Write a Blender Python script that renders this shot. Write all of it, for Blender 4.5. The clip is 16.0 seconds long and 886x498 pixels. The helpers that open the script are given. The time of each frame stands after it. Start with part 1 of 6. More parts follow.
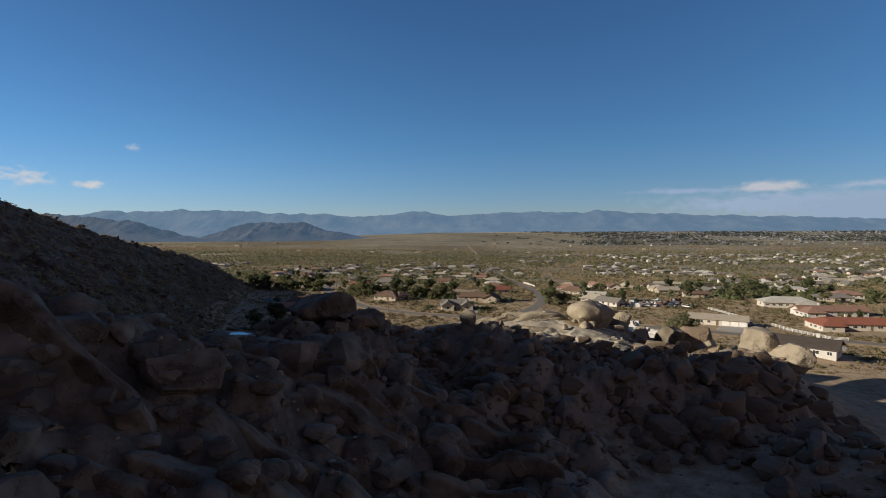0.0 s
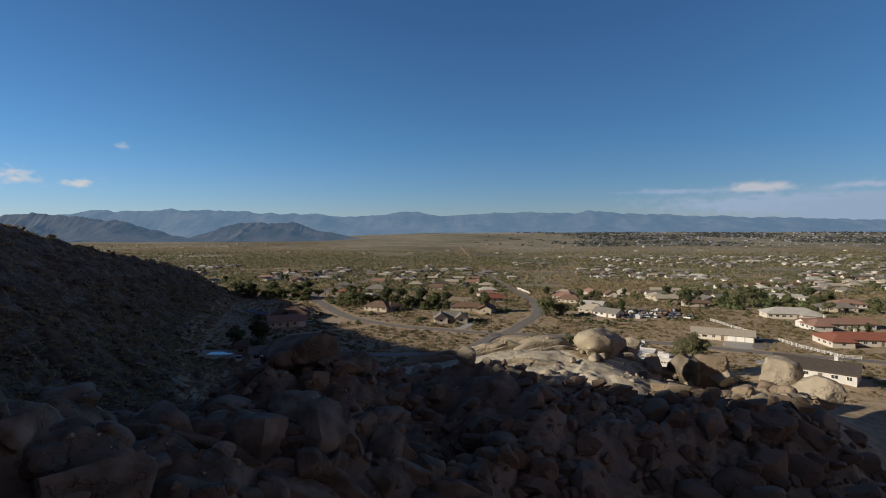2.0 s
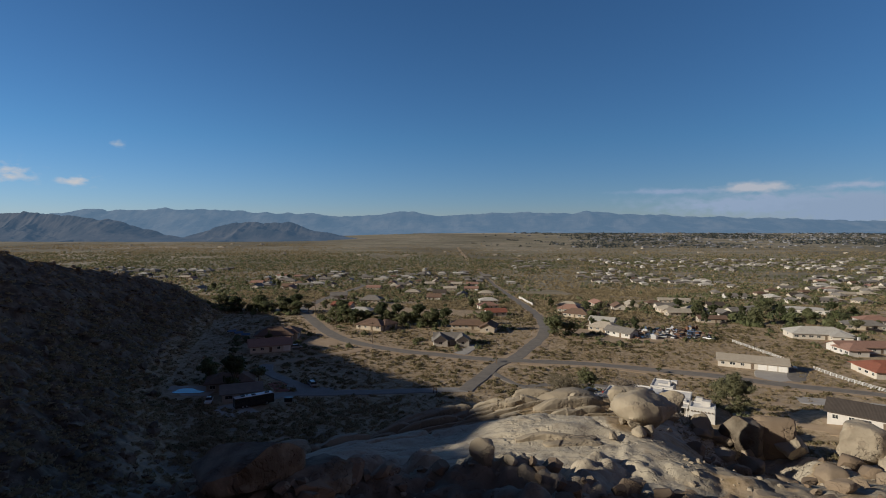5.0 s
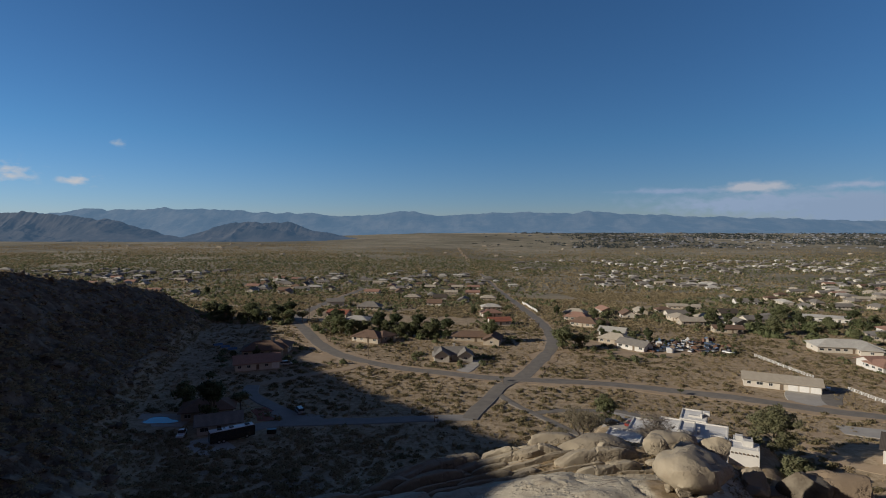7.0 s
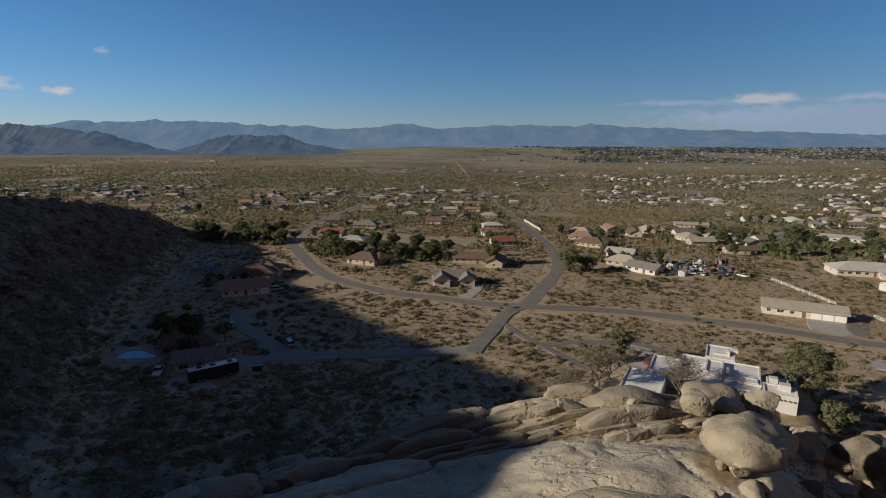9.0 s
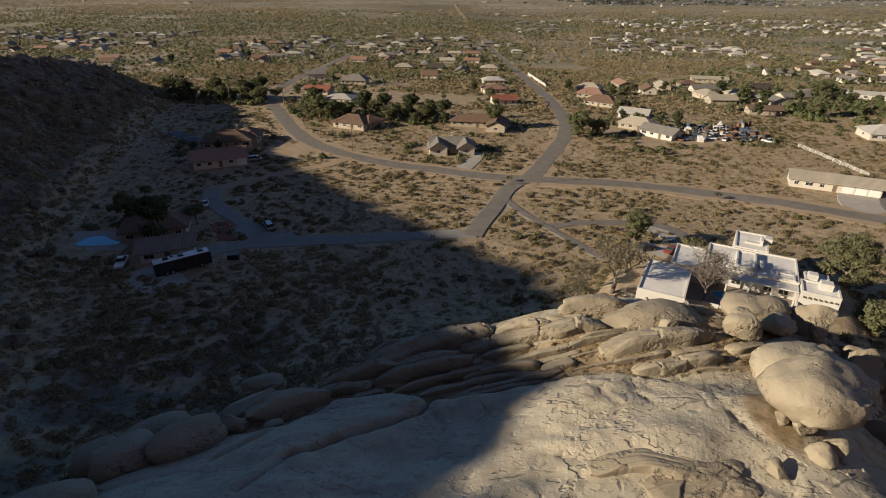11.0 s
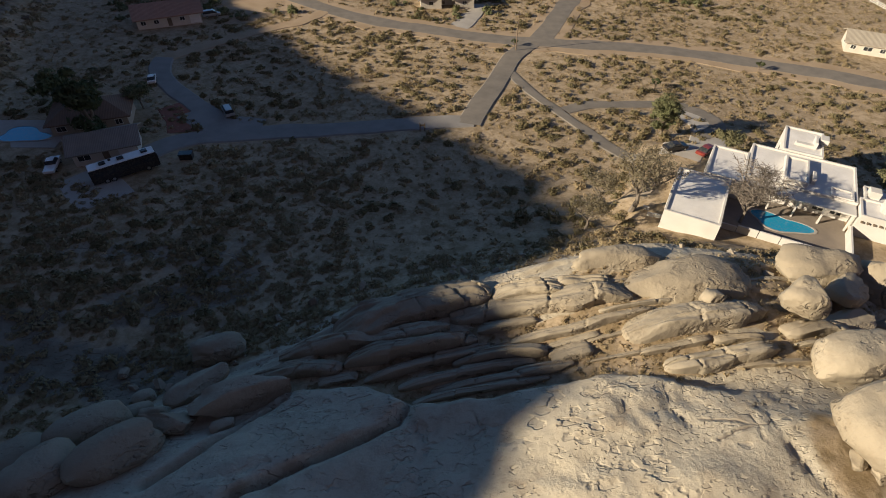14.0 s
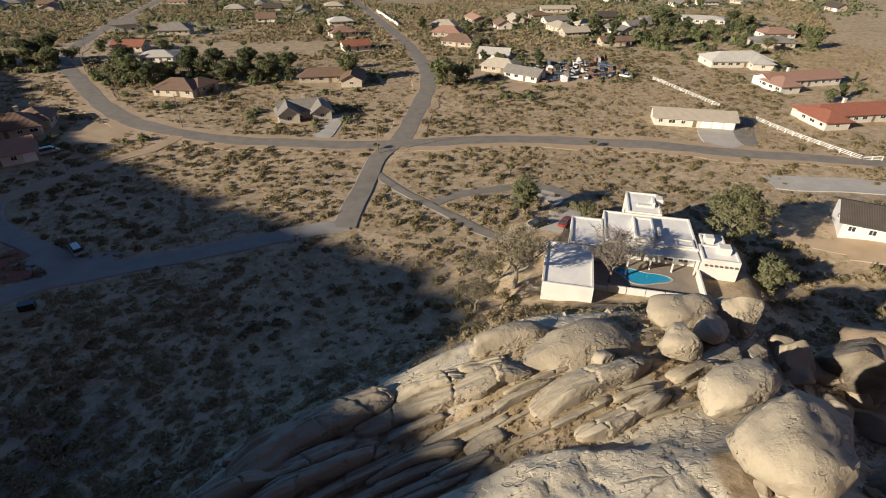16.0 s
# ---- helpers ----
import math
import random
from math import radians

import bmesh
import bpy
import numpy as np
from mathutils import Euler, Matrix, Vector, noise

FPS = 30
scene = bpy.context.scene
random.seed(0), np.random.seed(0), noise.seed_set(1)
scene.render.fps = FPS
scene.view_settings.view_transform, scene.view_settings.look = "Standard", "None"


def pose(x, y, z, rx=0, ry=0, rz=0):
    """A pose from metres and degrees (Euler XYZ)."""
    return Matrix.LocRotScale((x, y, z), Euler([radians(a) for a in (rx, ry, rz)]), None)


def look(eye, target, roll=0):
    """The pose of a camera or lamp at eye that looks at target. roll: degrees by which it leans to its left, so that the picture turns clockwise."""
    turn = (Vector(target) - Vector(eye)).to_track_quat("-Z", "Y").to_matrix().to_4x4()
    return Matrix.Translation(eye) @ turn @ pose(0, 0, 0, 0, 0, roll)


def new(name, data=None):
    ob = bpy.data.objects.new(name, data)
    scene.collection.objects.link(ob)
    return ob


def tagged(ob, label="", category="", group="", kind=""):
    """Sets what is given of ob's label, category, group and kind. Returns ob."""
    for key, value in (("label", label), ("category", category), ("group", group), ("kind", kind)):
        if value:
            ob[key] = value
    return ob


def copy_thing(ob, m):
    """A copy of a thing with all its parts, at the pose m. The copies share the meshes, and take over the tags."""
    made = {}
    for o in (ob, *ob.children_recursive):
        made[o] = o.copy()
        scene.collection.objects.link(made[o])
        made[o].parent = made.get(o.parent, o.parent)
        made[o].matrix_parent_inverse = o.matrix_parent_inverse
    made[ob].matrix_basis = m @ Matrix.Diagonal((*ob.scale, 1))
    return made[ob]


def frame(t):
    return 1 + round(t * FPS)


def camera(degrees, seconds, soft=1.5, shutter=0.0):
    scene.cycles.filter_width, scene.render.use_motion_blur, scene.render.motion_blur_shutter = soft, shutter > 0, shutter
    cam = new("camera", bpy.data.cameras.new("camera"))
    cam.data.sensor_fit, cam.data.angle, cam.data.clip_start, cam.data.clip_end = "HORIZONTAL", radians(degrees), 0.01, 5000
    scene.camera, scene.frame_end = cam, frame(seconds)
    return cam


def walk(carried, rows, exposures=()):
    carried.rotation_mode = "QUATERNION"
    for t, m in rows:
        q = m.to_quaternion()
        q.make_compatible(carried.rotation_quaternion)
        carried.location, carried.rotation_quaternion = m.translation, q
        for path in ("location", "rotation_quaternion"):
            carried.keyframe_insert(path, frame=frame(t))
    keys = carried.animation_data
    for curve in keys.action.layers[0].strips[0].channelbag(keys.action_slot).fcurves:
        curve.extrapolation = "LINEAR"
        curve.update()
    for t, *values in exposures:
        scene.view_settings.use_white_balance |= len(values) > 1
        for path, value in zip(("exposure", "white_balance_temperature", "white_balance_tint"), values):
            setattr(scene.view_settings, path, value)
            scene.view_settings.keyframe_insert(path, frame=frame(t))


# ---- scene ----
cam = camera(78.9, 16.0, 1.0)
PATH = [
    (0, (3.042, -55.576, 47.161), (2.979, -53.578, 47.088), -0.2),
    (0.5, (2.703, -52.533, 48.382), (2.656, -50.535, 48.308), -0.2),
    (1, (2.439, -49.47, 49.569), (2.401, -47.472, 49.495), -0.1),
    (1.5, (2.238, -46.34, 50.811), (2.203, -44.342, 50.737), -0.2),
    (2, (2.027, -42.888, 51.989), (1.994, -40.89, 51.915), -0.1),
    (2.5, (1.868, -39.279, 53.221), (1.837, -37.281, 53.146), -0.1),
    (3, (1.641, -35.396, 54.431), (1.612, -33.398, 54.354), -0.1),
    (3.5, (1.546, -30.958, 55.357), (1.519, -28.959, 55.28), -0.0),
    (4, (1.022, -26.783, 56.538), (0.999, -24.785, 56.462), -0.0),
    (6.5, (-0.463, -4.386, 61.393), (-0.482, -2.388, 61.314), 0.1),
    (7, (-0.634, 0.184, 61.978), (-0.655, 2.182, 61.899), 0.1),
    (7.5, (-0.905, 4.882, 62.212), (-0.926, 6.881, 62.133), 0.1),
    (8, (-1.264, 9.347, 62.209), (-1.283, 11.344, 62.089), 0.2),
    (8.5, (-1.454, 13.869, 62.248), (-1.471, 15.852, 61.99), 0.2),
    (9, (-1.543, 18.59, 62.214), (-1.558, 20.551, 61.821), 0.2),
    (9.5, (-1.652, 23.232, 62.186), (-1.663, 25.161, 61.661), 0.2),
    (10, (-1.713, 27.904, 62.201), (-1.72, 29.793, 61.546), 0.2),
    (12.5, (-1.143, 50.1, 62.895), (-1.136, 51.675, 61.662), 0.4),
    (13, (-0.784, 53.545, 63.157), (-0.778, 55.038, 61.826), 0.5),
    (13.5, (-0.546, 56.205, 63.532), (-0.538, 57.663, 62.164), 0.5),
    (14, (-0.422, 57.809, 63.687), (-0.411, 59.27, 62.321), 0.5),
    (14.5, (-0.536, 58.323, 63.757), (-0.523, 59.785, 62.392), 0.5),
    (15, (-0.512, 58.382, 63.669), (-0.446, 59.843, 62.304), 0.5),
    (15.5, (-0.547, 58.408, 63.885), (-0.346, 59.936, 62.61), 0.5),
    (16, (-0.316, 58.531, 63.782), (0.13, 60.149, 62.695), 0.3),
]
walk(cam, [(t, look(eye, target, roll)) for t, eye, target, roll in PATH],
     exposures=((0, 0.18, 6300, 10), (2, 0.14, 6250, 10), (4.5, 0.01, 6150, 10), (8, -0.10, 6050, 10), (10, 0.14, 6550, 10), (12.5, 0.70, 6900, 10), (14.5, 0.75, 6800, 10), (16, 0.80, 6450, 10)))
# ---------------------------------------------------------------- sky, sun
SUN_UP, SUN_AZ = 20.0, -106.0      # degrees; azimuth clockwise from +y
world = bpy.data.worlds.new("sky")
scene.world = world
world.use_nodes = True
wn, wl = world.node_tree.nodes, world.node_tree.links
wn.clear()
w_out, w_bg = wn.new("ShaderNodeOutputWorld"), wn.new("ShaderNodeBackground")
w_sky = wn.new("ShaderNodeTexSky")
w_sky.sky_type, w_sky.sun_disc = "NISHITA", False
w_sky.sun_elevation, w_sky.sun_rotation = radians(SUN_UP), radians(-SUN_AZ)
w_sky.altitude, w_sky.air_density, w_sky.dust_density, w_sky.ozone_density = 900, 1.0, 0.1, 4.0
w_bg.inputs["Strength"].default_value = 0.058


def w_math(op, a, b=None, c=None):
    n = wn.new("ShaderNodeMath")
    n.operation = op
    for slot, v in zip(n.inputs, (a, b, c)):
        if v is None:
            continue
        if isinstance(v, (int, float)):
            slot.default_value = v
        else:
            wl.new(v, slot)
    return n.outputs[0]


# clouds: soft banks low over the northern horizon, by direction
w_co = wn.new("ShaderNodeTexCoord")
w_sep = wn.new("ShaderNodeSeparateXYZ")
wl.new(w_co.outputs["Generated"], w_sep.inputs[0])
w_az = w_math("ARCTAN2", w_sep.outputs[0], w_sep.outputs[1])
w_el = w_math("ARCSINE", w_sep.outputs[2])
w_vec = wn.new("ShaderNodeCombineXYZ")
wl.new(w_math("MULTIPLY", w_az, 20.0), w_vec.inputs[0])
wl.new(w_math("MULTIPLY", w_el, 38.0), w_vec.inputs[1])
w_noise = wn.new("ShaderNodeTexNoise")
w_noise.inputs["Scale"].default_value, w_noise.inputs["Detail"].default_value = 2.4, 8.0
wl.new(w_vec.outputs[0], w_noise.inputs["Vector"])


def cloud(az, el, wide, high, hard):
    """How much cloud lies in a soft patch about az, el (degrees)."""
    dx = w_math("DIVIDE", w_math("SUBTRACT", w_az, radians(az)), radians(wide))
    dy = w_math("DIVIDE", w_math("SUBTRACT", w_el, radians(el)), radians(high))
    r = w_math("ADD", w_math("MULTIPLY", dx, dx), w_math("MULTIPLY", dy, dy))
    soft = w_math("EXPONENT", w_math("MULTIPLY", r, -1.0))
    body = w_math("ADD", w_math("MULTIPLY", soft, hard), w_math("MULTIPLY", w_math("SUBTRACT", w_noise.outputs["Fac"], 0.5), 3.6))
    n = w_math("MULTIPLY", w_math("SUBTRACT", body, 0.45), soft)
    c = wn.new("ShaderNodeClamp")
    wl.new(n, c.inputs[0])
    return c.outputs[0]


w_tint = wn.new("ShaderNodeMix")
w_tint.data_type, w_tint.blend_type = "RGBA", "MULTIPLY"
w_tint.inputs["Factor"].default_value, w_tint.inputs["B"].default_value = 1.0, (0.74, 1.0, 1.19, 1)
wl.new(w_sky.outputs[0], w_tint.inputs["A"])
w_low = wn.new("ShaderNodeMapRange")
w_low.inputs["From Max"].default_value = radians(9)
wl.new(w_el, w_low.inputs["Value"])
w_haze = wn.new("ShaderNodeMix")
w_haze.data_type = "RGBA"
w_haze.inputs["A"].default_value, w_haze.inputs["B"].default_value = (1.0, 1.05, 1.32, 1), (0.80, 1.13, 1.33, 1)
wl.new(w_low.outputs[0], w_haze.inputs["Factor"])
# unseen southern sky dimmed and reddened to tone the shade; blue kept north
w_side = wn.new("ShaderNodeMapRange")
w_side.interpolation_type = "SMOOTHSTEP"
w_side.inputs["From Min"].default_value, w_side.inputs["From Max"].default_value = -0.35, 0.6
wl.new(w_sep.outputs[1], w_side.inputs["Value"])
w_turn = wn.new("ShaderNodeMix")
w_turn.data_type = "RGBA"
w_turn.inputs["A"].default_value = (1.03, 0.53, 0.45, 1)
wl.new(w_side.outputs[0], w_turn.inputs["Factor"])
wl.new(w_haze.outputs["Result"], w_turn.inputs["B"])
wl.new(w_turn.outputs["Result"], w_tint.inputs["B"])
w_now = w_tint.outputs["Result"]
for az, el, wide, high, hard, colour in (
        (32.0, 2.2, 13.0, 1.3, 2.0, (5.0, 6.3, 8.3)), (38.0, 1.6, 9.0, 1.6, 2.4, (4.6, 5.9, 7.8)), (29.4, 3.8, 3.2, 0.55, 2.2, (7.4, 7.7, 8.4)), (22.0, 3.6, 5.0, 0.35, 1.8, (4.6, 6.0, 8.2)), (37.0, 3.7, 3.0, 0.45, 1.6, (5.4, 6.6, 8.5)),
        (-34.8, 4.1, 1.6, 0.6, 1.2, (9.5, 9.4, 9.4)), (-39.6, 4.6, 2.4, 0.9, 1.1, (9.5, 9.4, 9.4)), (-31.5, 7.6, 1.2, 0.4, 0.9, (6.0, 7.4, 9.0))):
    mix = wn.new("ShaderNodeMix")
    mix.data_type = "RGBA"
    wl.new(cloud(az, el, wide, high, hard), mix.inputs["Factor"])
    wl.new(w_now, mix.inputs["A"])
    mix.inputs["B"].default_value = (*colour, 1)
    w_now = mix.outputs["Result"]
wl.new(w_now, w_bg.inputs["Color"])
wl.new(w_bg.outputs[0], w_out.inputs[0])

sun = new("sun", bpy.data.lights.new("sun", "SUN"))
sun.data.energy, sun.data.angle, sun.data.color = 5.0, radians(0.8), (1.0, 0.89, 0.72)
TO_SUN = Vector((math.sin(radians(SUN_AZ)) * math.cos(radians(SUN_UP)), math.cos(radians(SUN_AZ)) * math.cos(radians(SUN_UP)), math.sin(radians(SUN_UP))))
sun.matrix_world = look(TO_SUN * 400, (0, 0, 0))
# ---------------------------------------------------------------- materials
class Nodes:
    """A small hand for building a node material."""

    def __init__(self, name, rough=0.9, metal=0.0):
        self.mat = bpy.data.materials.new(name)
        self.mat.use_nodes = True
        self.n, self.l = self.mat.node_tree.nodes, self.mat.node_tree.links
        self.shader = self.n["Principled BSDF"]
        self.shader.inputs["Roughness"].default_value, self.shader.inputs["Metallic"].default_value = rough, metal
        self.shader.inputs["Specular IOR Level"].default_value = 0.25
        self.where = self.n.new("ShaderNodeTexCoord").outputs["Object"]

    def put(self, slot, value):
        if hasattr(value, "is_linked"):
            self.l.new(value, slot)
        else:
            slot.default_value = value

    def noise(self, scale, detail=4.0, rough=0.55, at=None):
        n = self.n.new("ShaderNodeTexNoise")
        n.inputs["Scale"].default_value, n.inputs["Detail"].default_value, n.inputs["Roughness"].default_value = scale, detail, rough
        self.l.new(at or self.where, n.inputs["Vector"])
        return n.outputs["Fac"]

    def cells(self, scale, feature="DISTANCE_TO_EDGE", at=None):
        n = self.n.new("ShaderNodeTexVoronoi")
        n.feature = feature
        n.inputs["Scale"].default_value = scale
        self.l.new(at or self.where, n.inputs["Vector"])
        return n.outputs["Distance"]

    def stretched(self, x, y, z, rz=0.0):
        n = self.n.new("ShaderNodeMapping")
        n.inputs["Scale"].default_value, n.inputs["Rotation"].default_value = (x, y, z), (0, 0, radians(rz))
        self.l.new(self.where, n.inputs["Vector"])
        return n.outputs[0]

    def span(self, v, lo, hi, to_lo=0.0, to_hi=1.0):
        n = self.n.new("ShaderNodeMapRange")
        self.put(n.inputs["Value"], v)
        for key, val in (("From Min", lo), ("From Max", hi), ("To Min", to_lo), ("To Max", to_hi)):
            n.inputs[key].default_value = val
        return n.outputs[0]

    def mix(self, fac, a, b, kind="MIX"):
        n = self.n.new("ShaderNodeMix")
        n.data_type, n.blend_type = "RGBA", kind
        self.put(n.inputs["Factor"], fac)
        for slot, v in ((n.inputs["A"], a), (n.inputs["B"], b)):
            self.put(slot, (*v, 1) if isinstance(v, tuple) else v)
        return n.outputs["Result"]

    def math(self, op, a, b=0.0):
        n = self.n.new("ShaderNodeMath")
        n.operation = op
        self.put(n.inputs[0], a)
        self.put(n.inputs[1], b)
        return n.outputs[0]

    def chance(self):
        return self.n.new("ShaderNodeObjectInfo").outputs["Random"]

    def island(self):
        return self.n.new("ShaderNodeNewGeometry").outputs["Random Per Island"]

    def told(self, name):
        n = self.n.new("ShaderNodeAttribute")
        n.attribute_name = name
        return n.outputs["Fac"]

    def bump(self, height, strength=0.5, distance=0.05, after=None):
        n = self.n.new("ShaderNodeBump")
        n.inputs["Strength"].default_value, n.inputs["Distance"].default_value = strength, distance
        self.put(n.inputs["Height"], height)
        if after:
            self.l.new(after, n.inputs["Normal"])
        return n.outputs[0]

    def done(self, colour, normal=None, rough=None):
        self.put(self.shader.inputs["Base Color"], (*colour, 1) if isinstance(colour, tuple) else colour)
        if normal:
            self.l.new(normal, self.shader.inputs["Normal"])
        if rough is not None:
            self.put(self.shader.inputs["Roughness"], rough)
        return self.mat


def rock_look(m):
    """Weathered tan granite: stains, dark varnished blotches, grain, pits and a few cracks. Returns colour and normal.
    """
    big, mid, fine = m.noise(0.09, 5), m.noise(0.7, 6, 0.6), m.noise(9, 4, 0.7)
    c = m.mix(m.span(big, 0.35, 0.68), (0.50, 0.44, 0.332), (0.432, 0.376, 0.282))
    c = m.mix(m.span(mid, 0.5, 0.74, 0, 0.45), c, (0.27, 0.215, 0.155))
    c = m.mix(m.span(m.noise(2.4, 5, 0.7), 0.54, 0.72, 0, 0.4), c, (0.25, 0.20, 0.145))
    c = m.mix(m.span(m.noise(0.33, 5, 0.62), 0.54, 0.7, 0, 0.6), c, (0.29, 0.22, 0.145))
    c = m.mix(m.span(fine, 0.3, 0.75, 0, 0.3), c, (0.40, 0.34, 0.27))
    warp = m.n.new("ShaderNodeMix")
    warp.data_type, warp.blend_type = "RGBA", "ADD"
    warp.inputs["Factor"].default_value = 1.0
    m.put(warp.inputs["A"], m.stretched(0.7, 1.5, 1.0, -20))
    m.put(warp.inputs["B"], m.mix(m.noise(0.5, 4), (0.0, 0.0, 0.0), (1.6, 1.1, 0.8)))
    where_crack = m.span(m.noise(0.12, 3), 0.57, 0.62)
    crack = m.cells(0.13, at=warp.outputs["Result"])
    c = m.mix(m.math("MULTIPLY", m.span(crack, 0.0, 0.012, 0.8, 0), where_crack), c, (0.12, 0.09, 0.07))
    # scallops where thin plates have spalled off
    flake = m.span(m.noise(0.62, 2, 0.4, m.stretched(1, 1.7, 1.2, 35)), 0.53, 0.585)
    chip = m.span(m.noise(1.3, 2, 0.45, m.stretched(1.0, 1.9, 1.2, 50)), 0.575, 0.62)
    spalled = m.span(m.noise(0.14, 3, 0.6), 0.51, 0.57)
    flake, chip = m.math("MULTIPLY", flake, spalled), m.math("MULTIPLY", chip, m.span(m.noise(0.2, 3, 0.6), 0.48, 0.55))
    c = m.mix(m.math("MULTIPLY", flake, 0.08), c, (0.25, 0.19, 0.13))
    n = m.bump(m.noise(0.45, 5, 0.45), 0.35, 0.3)
    n = m.bump(m.math("MULTIPLY", m.noise(2.2, 7, 0.62), m.span(m.noise(0.3, 3), 0.38, 0.6, 0.2, 1)), 0.7, 0.24, n)
    n = m.bump(flake, 0.75, -0.2, n)
    n = m.bump(chip, 0.9, -0.16, n)
    n = m.bump(m.noise(5, 5, 0.65), 0.55, 0.06, n)
    n = m.bump(m.math("SUBTRACT", 1.0, m.math("MULTIPLY", m.span(crack, 0, 0.025, 1, 0), where_crack)), 0.8, 0.15, n)
    return c, n


def make_rock(name, random_tone=True, brown=0.0):
    m = Nodes(name, 0.92)
    c, n = rock_look(m)
    # without random tone: brown granite, deepened in colour for rocks in shade
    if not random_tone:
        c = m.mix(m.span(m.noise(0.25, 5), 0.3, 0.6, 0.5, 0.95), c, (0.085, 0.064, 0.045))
    if random_tone:
        c = m.mix(m.span(m.chance(), 0, 1, brown, brown + 0.35), c, (0.20, 0.148, 0.10)) if brown else m.mix(m.span(m.chance(), 0, 1, 0.5, 0.8), c, (0.262, 0.214, 0.15))
    return m.done(c, n)


def make_ground():
    m = Nodes("desert_ground", 0.95)
    rock, rn = rock_look(m)
    # rock colour darkened for the shade of hill and ridge, and for browner stone
    rock = m.mix(m.math("MULTIPLY", m.told("shade_and_brown"), m.span(m.noise(0.25, 5), 0.3, 0.6, 0.6, 1)), rock, (0.075, 0.056, 0.04))
    big, mid, fine = m.noise(0.02, 4), m.noise(0.16, 5, 0.6), m.noise(1.3, 6, 0.65)
    sand = m.mix(m.span(big, 0.35, 0.65), (0.408, 0.314, 0.208), (0.345, 0.264, 0.174))
    sand = m.mix(m.span(mid, 0.42, 0.66, 0, 0.8), sand, (0.48, 0.37, 0.245))
    sand = m.mix(m.span(fine, 0.5, 0.66, 0, 0.6), sand, (0.20, 0.15, 0.075))
    sand = m.mix(m.span(m.noise(0.42, 6, 0.7), 0.445, 0.61, 0, 0.8), sand, (0.225, 0.163, 0.088))
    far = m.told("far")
    # the far land's own tan and olive, greyed and paled for haze
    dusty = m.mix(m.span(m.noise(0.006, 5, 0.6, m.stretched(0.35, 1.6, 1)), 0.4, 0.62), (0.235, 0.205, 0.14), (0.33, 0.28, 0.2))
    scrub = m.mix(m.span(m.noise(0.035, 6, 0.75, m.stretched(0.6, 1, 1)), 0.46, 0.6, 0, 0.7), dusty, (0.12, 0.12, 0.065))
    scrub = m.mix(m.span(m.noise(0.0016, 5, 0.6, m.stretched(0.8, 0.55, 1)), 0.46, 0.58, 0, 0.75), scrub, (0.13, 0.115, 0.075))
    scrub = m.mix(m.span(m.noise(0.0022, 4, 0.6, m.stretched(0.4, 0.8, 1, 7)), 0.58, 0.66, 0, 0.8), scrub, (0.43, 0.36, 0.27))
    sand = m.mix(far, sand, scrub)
    mask = m.span(m.math("ADD", m.told("rock"), m.math("MULTIPLY", m.math("SUBTRACT", m.noise(0.5, 5), 0.5), 0.7)), 0.35, 0.6)
    c = m.mix(mask, sand, rock)
    mixn = m.n.new("ShaderNodeMix")
    mixn.data_type = "VECTOR"
    m.put(mixn.inputs["Factor"], mask)
    m.l.new(m.bump(m.noise(2.2, 6, 0.65), 0.7, 0.12), mixn.inputs["A"])
    m.l.new(rn, mixn.inputs["B"])
    return m.done(c, mixn.outputs["Result"])


def worn(name, colour, other, scale=0.6, rough=0.85, fine=8.0, relief=0.02, spread=0.0, spec=None):
    """A plain worked surface with blotches at one scale and grain at another; spread: how far things differ."""
    m = Nodes(name, rough)
    c = m.mix(m.span(m.noise(scale, 5), 0.35, 0.68), colour, other)
    c = m.mix(m.span(m.noise(fine, 4, 0.7), 0.45, 0.75, 0, 0.35), c, tuple(v * 0.7 for v in colour))
    if spread:
        c = m.mix(m.span(m.chance(), 0, 1, 0, spread), c, tuple(v * 0.55 for v in other))
    if spec is not None:
        m.shader.inputs["Specular IOR Level"].default_value = spec
    return m.done(c, m.bump(m.noise(fine * 1.5, 4), 0.5, relief))


def roof_mat(name, colour, other):
    """Roof covering in courses along the slope."""
    m = Nodes(name, 0.85)
    c = m.mix(m.span(m.noise(0.5, 5), 0.35, 0.7), colour, other)
    c = m.mix(m.span(m.chance(), 0, 1, 0, 0.4), c, tuple(v * 0.6 for v in other))
    wave = m.n.new("ShaderNodeTexWave")
    wave.inputs["Scale"].default_value, wave.inputs["Distortion"].default_value = 1.1, 0.6
    wave.bands_direction = "X"
    m.l.new(m.where, wave.inputs["Vector"])
    c = m.mix(m.span(wave.outputs["Fac"], 0.0, 0.5, 0.35, 0), c, tuple(v * 0.45 for v in colour))
    return m.done(c, m.bump(wave.outputs["Fac"], 0.6, 0.05))


def leaf_mat(name, colour, other, dry):
    m = Nodes(name, 0.75)
    c = m.mix(m.island(), colour, other)
    c = m.mix(m.span(m.noise(0.4, 3), 0.5, 0.75, 0, 0.7), c, dry)
    c = m.mix(m.span(m.chance(), 0, 1, 0, 0.45), c, dry)
    thin, both = m.n.new("ShaderNodeBsdfTranslucent"), m.n.new("ShaderNodeMixShader")
    m.put(thin.inputs["Color"], c)
    both.inputs[0].default_value = 0.4
    m.l.new(m.shader.outputs[0], both.inputs[1])
    m.l.new(thin.outputs[0], both.inputs[2])
    m.l.new(both.outputs[0], m.n["Material Output"].inputs["Surface"])
    return m.done(c)


